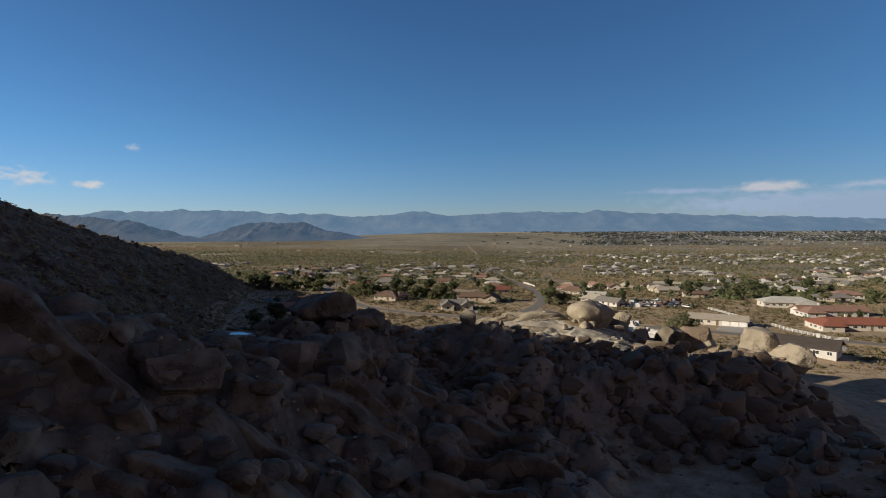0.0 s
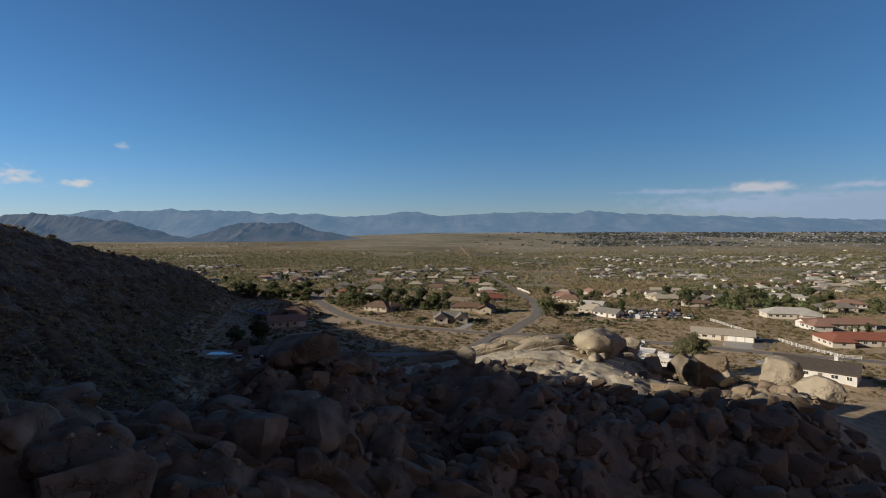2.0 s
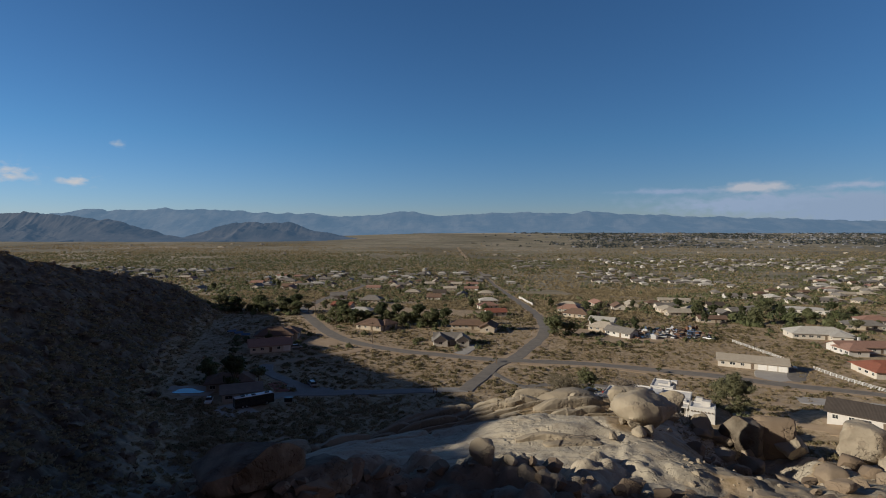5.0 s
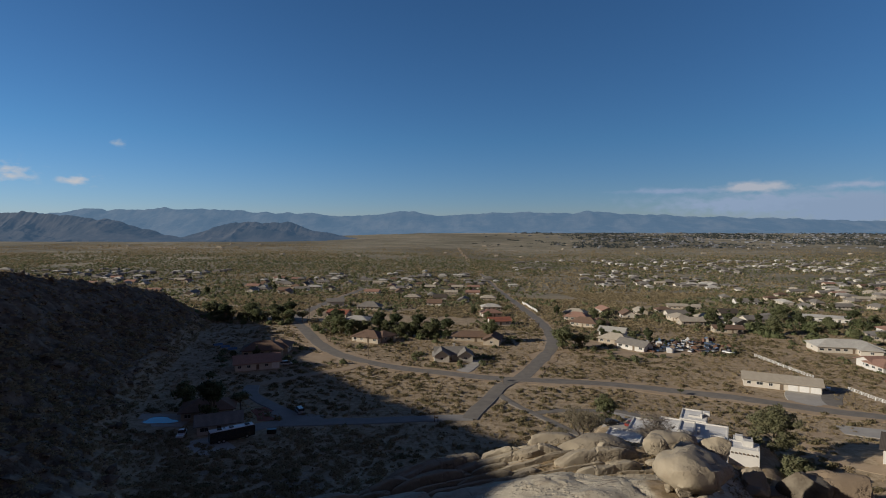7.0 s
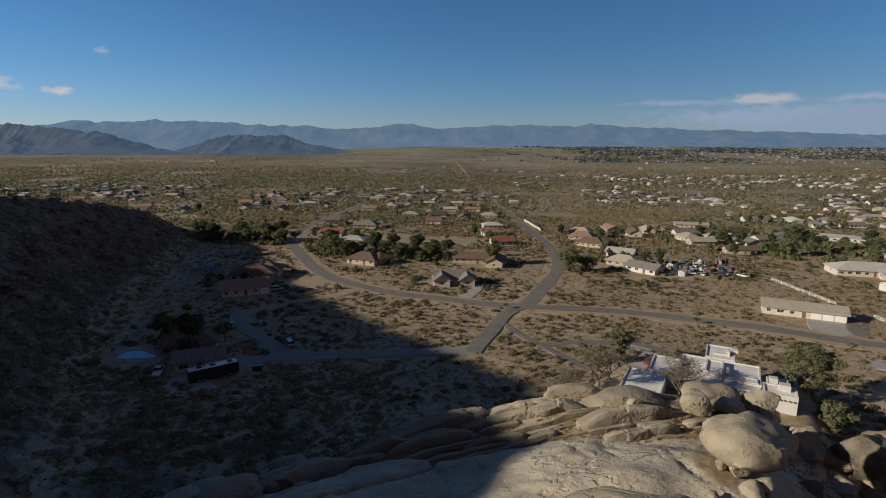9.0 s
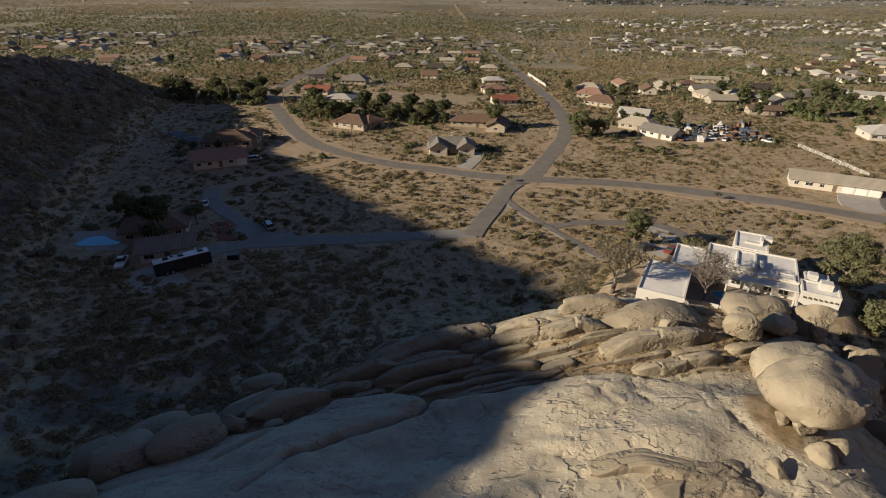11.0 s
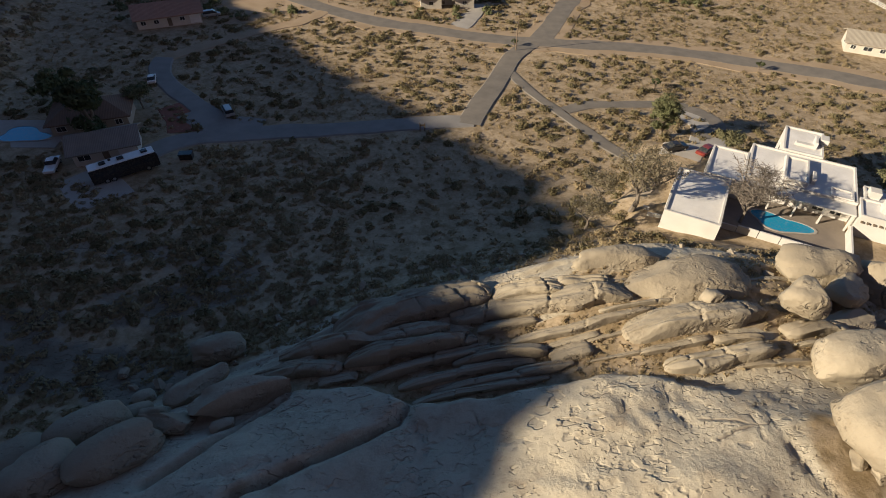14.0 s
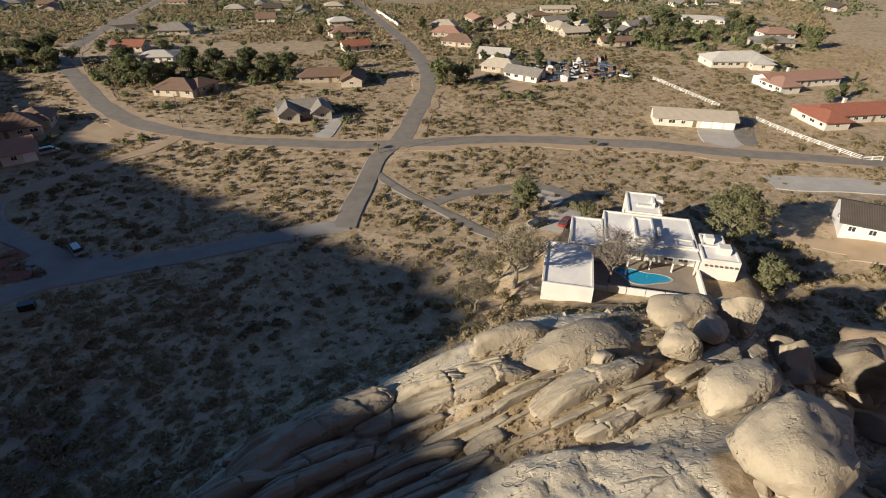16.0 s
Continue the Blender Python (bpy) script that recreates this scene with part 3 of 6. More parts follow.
quads = [(j * W + i, j * W + i + 1, j * W + W + i + 1, j * W + W + i) for j in range(len(gy) - 1) for i in range(W - 1)]
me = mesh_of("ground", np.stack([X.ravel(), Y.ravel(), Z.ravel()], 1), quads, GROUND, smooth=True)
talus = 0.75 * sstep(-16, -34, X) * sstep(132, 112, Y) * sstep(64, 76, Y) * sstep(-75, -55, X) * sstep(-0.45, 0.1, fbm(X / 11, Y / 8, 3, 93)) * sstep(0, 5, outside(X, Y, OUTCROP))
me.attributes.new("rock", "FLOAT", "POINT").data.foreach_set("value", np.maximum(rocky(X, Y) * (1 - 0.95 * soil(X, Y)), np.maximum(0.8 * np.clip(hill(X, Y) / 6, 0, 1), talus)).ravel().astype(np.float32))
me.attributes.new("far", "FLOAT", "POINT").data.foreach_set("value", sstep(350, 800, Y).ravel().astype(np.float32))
# hill and near slope darkened for their shade; talus and eastern rocks browner
me.attributes.new("shade_and_brown", "FLOAT", "POINT").data.foreach_set("value", np.maximum(np.clip(hill(X, Y) / 5, 0, 1) * sstep(0, 10, outside(X, Y, OUTCROP)), np.maximum.reduce([talus, sstep(62, 46, Y) * (0.45 + 0.45 * sstep(20, -5, X)), 0.55 * sstep(31, 41, X) * sstep(80, 66, Y) * sstep(110, 90, X)])).ravel().astype(np.float32))
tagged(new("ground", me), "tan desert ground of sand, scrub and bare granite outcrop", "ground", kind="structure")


# ---------------------------------------------------------------- ranges on the horizon
def profile(x, knots):
    return np.interp(x, [k[0] for k in knots], [k[1] for k in knots])


def mountain_range(name, x0, x1, front, deep, knots, material, label, seed, spur):
    """A range whose crest runs at x0..x1 with the given heights; spurs run down to its front."""
    n, rows = 460, 22
    xs = np.linspace(x0, x1, n)
    v, f = [], []
    for r in range(rows):
        s = r / (rows - 1)
        rough = fbm(xs / spur, np.full(n, s * 2.6), 6, seed)
        ridge = 1 - 2 * np.abs(vnoise(xs / (spur * 0.5), np.full(n, s * 1.3), seed + 7))
        crest = profile(xs, knots)
        h = crest * (s ** 1.15) * (1 - 0.75 * (1 - s) * (1 - ridge)) + (1 - s) * s * crest * 1.3 * rough + ((0.09 * crest + 9) * rough + (0.07 * crest + 5) * s * fbm(xs / (spur * 0.22), np.full(n, s * 3.0), 4, seed + 3) if r else 0)
        y = front + deep * s + 0.25 * deep * rough * (1 - s)
        base = plain(xs, np.full(n, front)) - 12
        v += [(xs[i], y[i], base[i] + h[i] + 12) for i in range(n)] if r else [(xs[i], y[i], base[i] - 25) for i in range(n)]
    for r in range(rows - 1):
        f += [(r * n + i, r * n + i + 1, r * n + n + i + 1, r * n + n + i) for i in range(n - 1)]
    solid(name, (v, f), material, label, "mountain", kind="structure", smooth=False)


def knots_at(depth, *pairs):
    """Crest knots from (bearing as tangent, rise as tangent) seen from the middle of the flight."""
    return [(b * depth, 62 + r * depth) for b, r in pairs]


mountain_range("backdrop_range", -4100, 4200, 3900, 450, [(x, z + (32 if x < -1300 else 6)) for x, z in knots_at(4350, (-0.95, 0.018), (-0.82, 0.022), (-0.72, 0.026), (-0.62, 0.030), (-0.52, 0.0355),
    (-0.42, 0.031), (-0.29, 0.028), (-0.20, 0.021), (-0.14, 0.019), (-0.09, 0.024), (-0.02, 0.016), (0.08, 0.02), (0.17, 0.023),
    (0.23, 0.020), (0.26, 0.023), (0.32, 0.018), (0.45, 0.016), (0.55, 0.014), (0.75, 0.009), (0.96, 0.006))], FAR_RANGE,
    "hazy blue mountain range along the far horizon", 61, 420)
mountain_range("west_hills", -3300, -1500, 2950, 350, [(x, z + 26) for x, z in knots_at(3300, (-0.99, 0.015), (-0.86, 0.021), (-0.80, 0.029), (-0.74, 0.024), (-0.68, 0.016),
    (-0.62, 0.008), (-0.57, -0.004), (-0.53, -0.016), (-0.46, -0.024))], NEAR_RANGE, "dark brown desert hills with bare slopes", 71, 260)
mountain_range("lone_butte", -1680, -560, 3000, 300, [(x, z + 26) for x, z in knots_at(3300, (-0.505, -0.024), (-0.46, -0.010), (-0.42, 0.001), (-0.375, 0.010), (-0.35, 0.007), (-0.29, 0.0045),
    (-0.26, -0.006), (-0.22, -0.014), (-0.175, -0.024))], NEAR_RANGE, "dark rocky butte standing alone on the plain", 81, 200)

# ---------------------------------------------------------------- roads
def smooth_line(points, step=3.0):
    """A rounded line through the points, at even steps."""
    p = [Vector((*q, 0)) for q in points]
    p = [2 * p[0] - p[1]] + p + [2 * p[-1] - p[-2]]
    out = []
    for a, b, c, d in zip(p, p[1:], p[2:], p[3:]):
        n = max(2, int((c - b).length / step))
        for i in range(n):
            t = i / n
            out.append(0.5 * ((2 * b) + (c - a) * t + (2 * a - 5 * b + 4 * c - d) * t * t + (3 * b - a - 3 * c + d) * t ** 3))
    return out + [p[-2]]


def ribbon(name, points, width, material, label, lift, edge=0.9, step=2.0, rows=4):
    """A road laid on the ground: crowned a little, with edges that drop into the sand and wander."""
    line = smooth_line(points, step)
    ahead = [(line[min(i + 1, len(line) - 1)] - line[max(i - 1, 0)]).normalized() for i in range(len(line))]
    v, f = [], []
    offs = np.linspace(-1, 1, rows + 1)
    k = len(offs) + 2
    for i, (p, d) in enumerate(zip(line, ahead)):
        side = Vector((d.y, -d.x, 0))
        ws = [width / 2 + edge * float(vnoise(np.array([i * 0.37]), np.array([s * 7.0]), 5)[0]) for s in (0, 1)]
        at = [(-ws[0] - 0.4, -0.3)] + [(o * ws[0 if o < 0 else 1], 0.03 * (1 - o * o)) for o in offs] + [(ws[1] + 0.4, -0.3)]
        xs, ys = np.array([p.x + side.x * o for o, _ in at]), np.array([p.y + side.y * o for o, _ in at])
        zs = land(xs, ys) + lift + np.array([h for _, h in at])
        v += list(zip(xs, ys, zs))
    for i in range(len(line) - 1):
        f += [(i * k + j, i * k + j + 1, i * k + k + j + 1, i * k + k + j) for j in range(k - 1)]
    return solid(name, (v, f), material, label, "road", kind="structure")


MAIN = ((-112, 700), (-108, 560), (-106, 440), (-100, 352), (-82, 302), (-63, 261), (-47, 239.5), (-22.5, 222.5), (9, 211.5), (28, 208), (62, 204.8), (93.5, 195), (120, 181), (148, 166), (190, 140), (240, 100))
NORTH = ((26, 207), (39, 236), (52, 272), (58, 310), (61, 353), (63, 459), (67, 640), (67, 845), (62, 1045))
SOUTH = ((26, 208), (19, 198), (12.7, 181), (7.2, 166), (5.6, 160.6))
CROSS = ((6.4, 162.2), (-10, 159.6), (-26, 157.2), (-40, 155.4), (-52, 151.5), (-60, 143))
FORK = ((-44, 156), (-50, 162), (-57.5, 169.5), (-66, 179), (-70.5, 187), (-71, 192))
FORK_TRACK = ((-71, 189), (-69.5, 195), (-56.5, 207), (-40, 221), (-36, 228))
TRACK = ((17, 190), (24, 172), (34, 152), (38, 146))
STRAIGHT = ((62, 1045), (56, 1300), (48, 1770), (40, 2300))
DRIVE = ((12.6, 237.5), (9.7, 227), (5.5, 217.5))
ROADS = ((DRIVE, 4.4), (((27.5, 168), (42.8, 172.0), (53.8, 172.6), (60, 165)), 3.0), (MAIN, 8), (NORTH, 7), (SOUTH, 6.5), (CROSS, 6), (FORK, 5), (FORK_TRACK, 4), (TRACK, 2.5))
ribbon("road_verge", MAIN, 13, DIRT, "pale graded dirt verge beside the road", 0.13, edge=2.2)
ribbon("road_verge_north", NORTH, 12, DIRT, "pale graded dirt verge beside the street", 0.14, edge=2.2)
ribbon("road_main", MAIN, 6.2, ASPHALT, "worn two-lane asphalt road with sandy edges", 0.20)
ribbon("road_north", NORTH, 6.2, ASPHALT, "worn asphalt street between the houses", 0.215)
ribbon("road_south", SOUTH, 5.0, ASPHALT, "old asphalt side road", 0.23, edge=0.4)
ribbon("road_lane", CROSS, 5.2, LANE, "pale paved lane in shade", 0.21)
ribbon("road_apron", ((-38, 157.5), (-47, 158.5), (-54, 164)), 8.0, LANE, "wide pale paved apron where the driveway forks", 0.235, step=1.5)
ribbon("road_fork", FORK, 4.4, LANE, "pale paved driveway up to the houses", 0.255)
ribbon("road_fork_track", FORK_TRACK, 4.0, DIRT, "pale sandy track climbing to the main road", 0.2, edge=1.6)
ribbon("road_track", TRACK, 2.6, ASPHALT, "narrow asphalt drive through scrub", 0.16, step=2)
ribbon("house_drive", DRIVE, 4.4, CONCRETE, "pale concrete drive up to the grey-gabled house", 0.16, step=1.5)
ribbon("road_straight", STRAIGHT, 10, DIRT, "straight dirt road over the plain", 0.3, step=20)
ribbon("road_shoulder", ((34, 222), (50, 262), (60, 300)), 9, DIRT, "wide bare dirt shoulder beside the street", 0.15)
ribbon("dirt_yard", ((-66, 219), (-56, 226), (-46, 233)), 11, DIRT, "bare graded dirt yard beside the pink-roofed house", 0.10, edge=2.5)
ribbon("bare_lot", ((66, 318), (70, 345), (73, 380)), 15, DIRT, "bare tan dirt lot beside the street", 0.10, edge=3.0)
ribbon("yard_track", ((46, 258), (62, 261.5), (88, 261), (126, 265)), 4.5, DIRT, "pale dirt track along the cluttered yard", 0.12, edge=1.4)
# ---------------------------------------------------------------- where nothing grows
CLEAR = []      # (x, y, radius) kept bare for houses, yards and pools


def road_gap(x, y):
    best = np.full(np.shape(x), 1e9)
    for line, width in ROADS:
        for (ax, ay), (bx, by) in zip(line, line[1:]):
            ex, ey = bx - ax, by - ay
            t = np.clip(((x - ax) * ex + (y - ay) * ey) / (ex * ex + ey * ey), 0, 1)
            best = np.minimum(best, np.hypot(x - ax - t * ex, y - ay - t * ey) - width / 2)
    return best


def bare(x, y):
    out = road_gap(x, y) < 0.6
    for cx, cy, r in CLEAR:
        out |= (x - cx) ** 2 + (y - cy) ** 2 < r * r
    return out


# ---------------------------------------------------------------- scrub, in sheets past counting
def leaf_tuft(count, r, squat, leaf, seed, droop=0.0):
    """Leaf blades on a lumpy dome: (verts, tris), about the origin."""
    g = np.random.default_rng(seed)
    n = g.normal(size=(count, 3))
    n[:, 2] = np.abs(n[:, 2]) + 0.1
    n /= np.linalg.norm(n, axis=1, keepdims=True)
    lobes = g.normal(size=(5, 3))
    lobes[:, 2] = np.abs(lobes[:, 2])
    lobes /= np.linalg.norm(lobes, axis=1, keepdims=True)
    reach = 0.55 + 0.5 * np.clip((n @ lobes.T).max(1), 0, 1) ** 3 * g.uniform(0.75, 1.15, count)
    c = n * (r * reach * g.uniform(0.6, 1.0, count))[:, None] * (1, 1, squat)
    side = np.cross(n, g.normal(size=(count, 3)))
    side /= np.linalg.norm(side, axis=1, keepdims=True)
    up = np.cross(side, n) + 0.5 * n + g.normal(size=(count, 3)) * 0.35
    s = leaf * g.uniform(0.6, 1.4, count)[:, None]
    v = np.stack([c - side * s * 0.5 - up * s * 0.4, c + side * s * 0.5 - up * s * 0.4, c + up * s * 0.8], 1).reshape(-1, 3)
    v[:, 2] = np.maximum(v[:, 2], 0.0)
    return v, np.arange(count * 3).reshape(-1, 3)


def scrub_sheet(name, count, box, test, sizes, blades, leaf, material, label, squat=0.62, patch=0.0, scale=18.0):
    tufts = [leaf_tuft(blades, 1.0, squat, leaf, 500 + i) for i in range(9)]
    pts = np.stack([rng.uniform(box[0], box[1], count * 5), rng.uniform(box[2], box[3], count * 5)], 1)
    ok = test(pts[:, 0], pts[:, 1]) & ~bare(pts[:, 0], pts[:, 1])
    if patch:
        ok &= fbm(pts[:, 0] / scale, pts[:, 1] / scale, 3, 77) > patch * (rng.random(len(pts)) - 0.5)
    keep = pts[ok][:count]
    zs = land(keep[:, 0], keep[:, 1])
    vs, fs, k = [], [], 0
    for (x, y), z in zip(keep, zs):
        v, f = tufts[rng.integers(9)]
        s = sizes[0] * (sizes[1] / sizes[0]) ** (rng.random() ** 1.25)
        a = rng.uniform(0, 6.3)
        c, d = math.cos(a) * s, math.sin(a) * s
        vs.append(np.stack([v[:, 0] * c - v[:, 1] * d + x, v[:, 0] * d + v[:, 1] * c + y, v[:, 2] * s * rng.uniform(0.75, 1.2) + z - 0.05], 1))
        fs.append(f + k)
        k += len(v)
    me = bpy.data.meshes.new(name)
    co, tri = np.concatenate(vs), np.concatenate(fs)
    me.vertices.add(len(co))
    me.vertices.foreach_set("co", co.astype(np.float32).ravel())
    me.loops.add(tri.size)
    me.loops.foreach_set("vertex_index", tri.astype(np.int32).ravel())
    me.polygons.add(len(tri))
    me.polygons.foreach_set("loop_start", (np.arange(len(tri)) * 3).astype(np.int32))
    me.materials.append(material)
    me.update(calc_edges=True)
    tagged(new(name, me), label, "scrub", kind="stuff")


# ---------------------------------------------------------------- trees
def limb_piece(seed, height, spread_r, r0, forks=4, depth=3, lift=0.55):
    """A trunk with limbs that fork; also the tips."""
    g = np.random.default_rng(seed)
    pieces, tips = [], []

    def grow(a, d, length, r, level):
        b = a + d * length
        mid = a + d * length * 0.5 + Vector(g.normal(size=3)) * length * 0.06
        pieces.append(rod(a, mid, r, r * 0.8, 6 if level < 2 else 4))
        pieces.append(rod(mid, b, r * 0.8, r * 0.6, 6 if level < 2 else 4))
        if level >= 1:
            tips.append(b)
        if level >= depth:
            return
        for i in range(forks if level == 0 else 3):
            t = 2 * math.pi * (i + g.uniform(-0.3, 0.3)) / (forks if level == 0 else 3)
            e = Vector((math.cos(t) * spread_r, math.sin(t) * spread_r, lift + g.uniform(-0.2, 0.3))).normalized()
            grow(b - d * length * g.uniform(0, 0.25), (d * 0.45 + e).normalized(), length * g.uniform(0.6, 0.8), r * 0.55, level + 1)

    grow(Vector((0, 0, -0.4)), Vector((g.normal() * 0.06, g.normal() * 0.06, 1)).normalized(), height * 0.36, r0, 0)
    return shape(*pieces), tips


def crown_mesh(name, tips, count, r, leaf, material, seed, squash=0.8):
    """Clumps of small leaves about the limb tips, with gaps between them."""
    g = np.random.default_rng(seed)
    vs = []
    for tip in tips:
        v, _ = leaf_tuft(count, r * g.uniform(0.7, 1.25), squash, leaf, int(g.integers(1e6)))
        low, _ = leaf_tuft(count // 3, r * g.uniform(0.6, 0.9), squash * 0.7, leaf, int(g.integers(1e6)))
        low = low * (1, 1, -1)
        vs += [v + np.array(tip), low + np.array(tip)]
    v = np.concatenate(vs)
    return mesh_of(name, [tuple(p) for p in v], [(i, i + 1, i + 2) for i in range(0, len(v), 3)], material)


def make_tree(label, seed, height, spread_r, leaf_material, clump, leaf, blades, depth=2, forks=4, lift=0.55, bark=None, full=None):
    """full: (radius, foot, top, count) fills the crown with more clumps, down to its foot."""
    top = thing("tree", label, "tree")
    wood, tips = limb_piece(seed, height, spread_r, height * 0.035, forks, depth, lift)
    if full:
        g = np.random.default_rng(seed + 5)
        r, lo, hi, count = full
        for _ in range(count):
            u, t = g.uniform(0, 1), g.uniform(0, 6.3)
            k = r * math.sin(math.pi * (0.12 + 0.80 * u)) * g.uniform(0.45, 1.0)
            tips.append(Vector((k * math.cos(t), k * math.sin(t), lo + (hi - lo) * u)))
    part("trunk", wood, bark or BARK, top)
    crown = new("crown", crown_mesh("crown", tips, blades, clump, leaf, leaf_material, seed + 1))
    crown.parent = top
    return top


def make_cypress(label, seed, height, material):
    top = thing("tree", label, "tree")
    part("trunk", rod((0, 0, -0.3), (0, 0, height * 0.9), 0.18, 0.04), BARK, top)
    tips = [Vector((0.25 * math.sin(i * 2.4), 0.25 * math.cos(i * 2.4), height * (0.12 + 0.8 * i / 7))) for i in range(8)]
    crown = new("crown", crown_mesh("crown", tips, 46, height * 0.17, 0.5, material, seed, 1.2))
    crown.parent = top
    return top


def make_bare_tree(label, seed, height):
    top = thing("tree", label, "tree")
    wood, tips = limb_piece(seed, height, 1.25, height * 0.026, 7, 4, 0.75)
    part("trunk", wood, BARE, top)
    g = np.random.default_rng(seed)
    twigs = []
    for tip in tips:
        for _ in range(5):
            d = Vector((g.normal(), g.normal(), g.uniform(-0.1, 0.9))).normalized()
            twigs.append(rod(tip, tip + d * height * g.uniform(0.07, 0.16), 0.04, 0.015, 3))
    part("twig_mass", shape(*twigs), BARE, top, "fine leafless twigs")
    return top


def plant(pattern, places, used):
    """Puts a pattern at its places: the pattern itself at the first, copies at the rest."""
    for i, (x, y, s, yaw) in enumerate(places):
        m = spot(x, y, yaw, -0.1)
        if pattern not in used:
            pattern.matrix_world = m
            pattern.scale = (s, s, s)
            used.add(pattern)
        else:
            ob = copy_thing(pattern, m)
            ob.scale = (s, s, s)
# ---------------------------------------------------------------- houses
def roof_piece(kind, L, W, rise, z, over=0.85, thick=0.22):
    """A pitched roof over a plan L by W centred on the origin, ridge along x, eaves at z."""
    a, b = L / 2 + over, W / 2 + over
    drop = rise / (W / 2) * over
    z0 = z - drop
    inset = 0.0 if kind == "gable" else min(W / 2, L / 2 - 0.4) + over
    top = [(-a, -b, z0 + thick), (a, -b, z0 + thick), (a, b, z0 + thick), (-a, b, z0 + thick), (-a + inset, 0, z + rise + thick), (a - inset, 0, z + rise + thick)]
    v = top + [(x, y, h - thick) for x, y, h in top]
    f = [(0, 1, 5, 4), (2, 3, 4, 5), (1, 2, 5), (3, 0, 4)] if inset else [(0, 1, 5, 4), (2, 3, 4, 5)]
    f += [tuple(i + 6 for i in q)[::-1] for q in f]
    if inset:
        f += [(0, 6, 7, 1), (1, 7, 8, 2), (2, 8, 9, 3), (3, 9, 6, 0)]
    else:
        f += [(0, 6, 7, 1), (2, 8, 9, 3), (1, 7, 11, 5), (5, 11, 8, 2), (3, 9, 10, 4), (4, 10, 6, 0)]
    return v, f


def wall_piece(kind, L, W, h, rise):
    a, b = L / 2, W / 2
    v = [(-a, -b, -1.2), (a, -b, -1.2), (a, b, -1.2), (-a, b, -1.2), (-a, -b, h), (a, -b, h), (a, b, h), (-a, b, h)]
    f = [(0, 1, 5, 4), (1, 2, 6, 5), (2, 3, 7, 6), (3, 0, 4, 7), (4, 5, 6, 7)]
    if kind == "gable":
        v += [(-a, 0, h + rise), (a, 0, h + rise)]
        f = [(0, 1, 5, 4), (2, 3, 7, 6), (1, 2, 6, 9, 5), (3, 0, 4, 8, 7), (4, 5, 9, 8), (6, 7, 8, 9)]
    return v, f


def add_window(top, x, y, z, w, h, face):
    """A framed window on the wall that faces face (degrees; 0 is -y)."""
    m = Matrix.Translation((x, y, z)) @ pose(0, 0, 0, 0, 0, face)
    t = 0.09
    bars = [block(-w / 2, -0.05, 0, w / 2, 0.02, t), block(-w / 2, -0.05, h - t, w / 2, 0.02, h), block(-w / 2, -0.05, t, -w / 2 + t, 0.02, h - t),
            block(w / 2 - t, -0.05, t, w / 2, 0.02, h - t), block(-0.03, -0.045, t, 0.03, 0.02, h - t)]
    win = part("window", turned(shape(*bars), m), TRIM, top)
    part("pane", turned(block(-w / 2 + t, -0.03, t, w / 2 - t, 0.015, h - t), m), GLASS, win, "dark window glass")


def add_wing(top, m, L, W, h, rise, kind, wall, roof, openings=True, garage=0, chimney=False, seed=0):
    g = random.Random(seed)
    part("wall", turned(wall_piece(kind, L, W, h, rise), m), wall, top)
    rf = part("roof", turned(roof_piece(kind, L, W, rise, h), m), roof, top)
    if chimney:
        cx, cy = L * g.uniform(-0.25, 0.25), W * 0.12
        part("chimney", turned(shape(block(cx - 0.5, cy - 0.4, h, cx + 0.5, cy + 0.4, h + rise + 1.2), block(cx - 0.6, cy - 0.5, h + rise + 1.2, cx + 0.6, cy + 0.5, h + rise + 1.4)), m), wall, rf)
    if not openings:
        return
    yaw = math.degrees(m.to_euler().z)

    def at(x, y, z):
        return m @ Vector((x, y, z))

    slots = int(L // 3.4)
    for side, face in ((-1, 0), (1, 180)):
        for i in range(slots):
            x = -L / 2 + L * (i + 0.5) / slots
            y = side * W / 2
            if side < 0 and i >= slots - garage:
                w = L / slots * 0.42
                door = shape(block(-w, -0.06, 0, w, 0.02, 2.3), *[block(-w, -0.08, 0.55 * k + 0.5, w, -0.05, 0.55 * k + 0.53) for k in range(3)])
                part("garage_door", turned(door, Matrix.Translation(at(x, y, 0)) @ pose(0, 0, 0, 0, 0, yaw + face)), TRIM, top, "pale panelled garage door")
            elif i == slots // 2 and side < 0:
                dr = part("door", turned(shape(block(-0.55, -0.07, 0, 0.55, 0.02, 2.1), block(-0.42, -0.09, 0.2, 0.42, -0.06, 1.9)), Matrix.Translation(at(x, y, 0)) @ pose(0, 0, 0, 0, 0, yaw + face)), WOOD, top, "brown front door")
            else:
                p = at(x, y, 0.95)
                add_window(top, p.x, p.y, p.z, g.choice((1.4, 1.8, 2.2)), 1.2, yaw + face)
    for side, face in ((1, 90), (-1, -90)):
        p = at(side * L / 2, 0, 0.95)
        add_window(top, p.x, p.y, p.z, 1.5, 1.2, yaw + face)


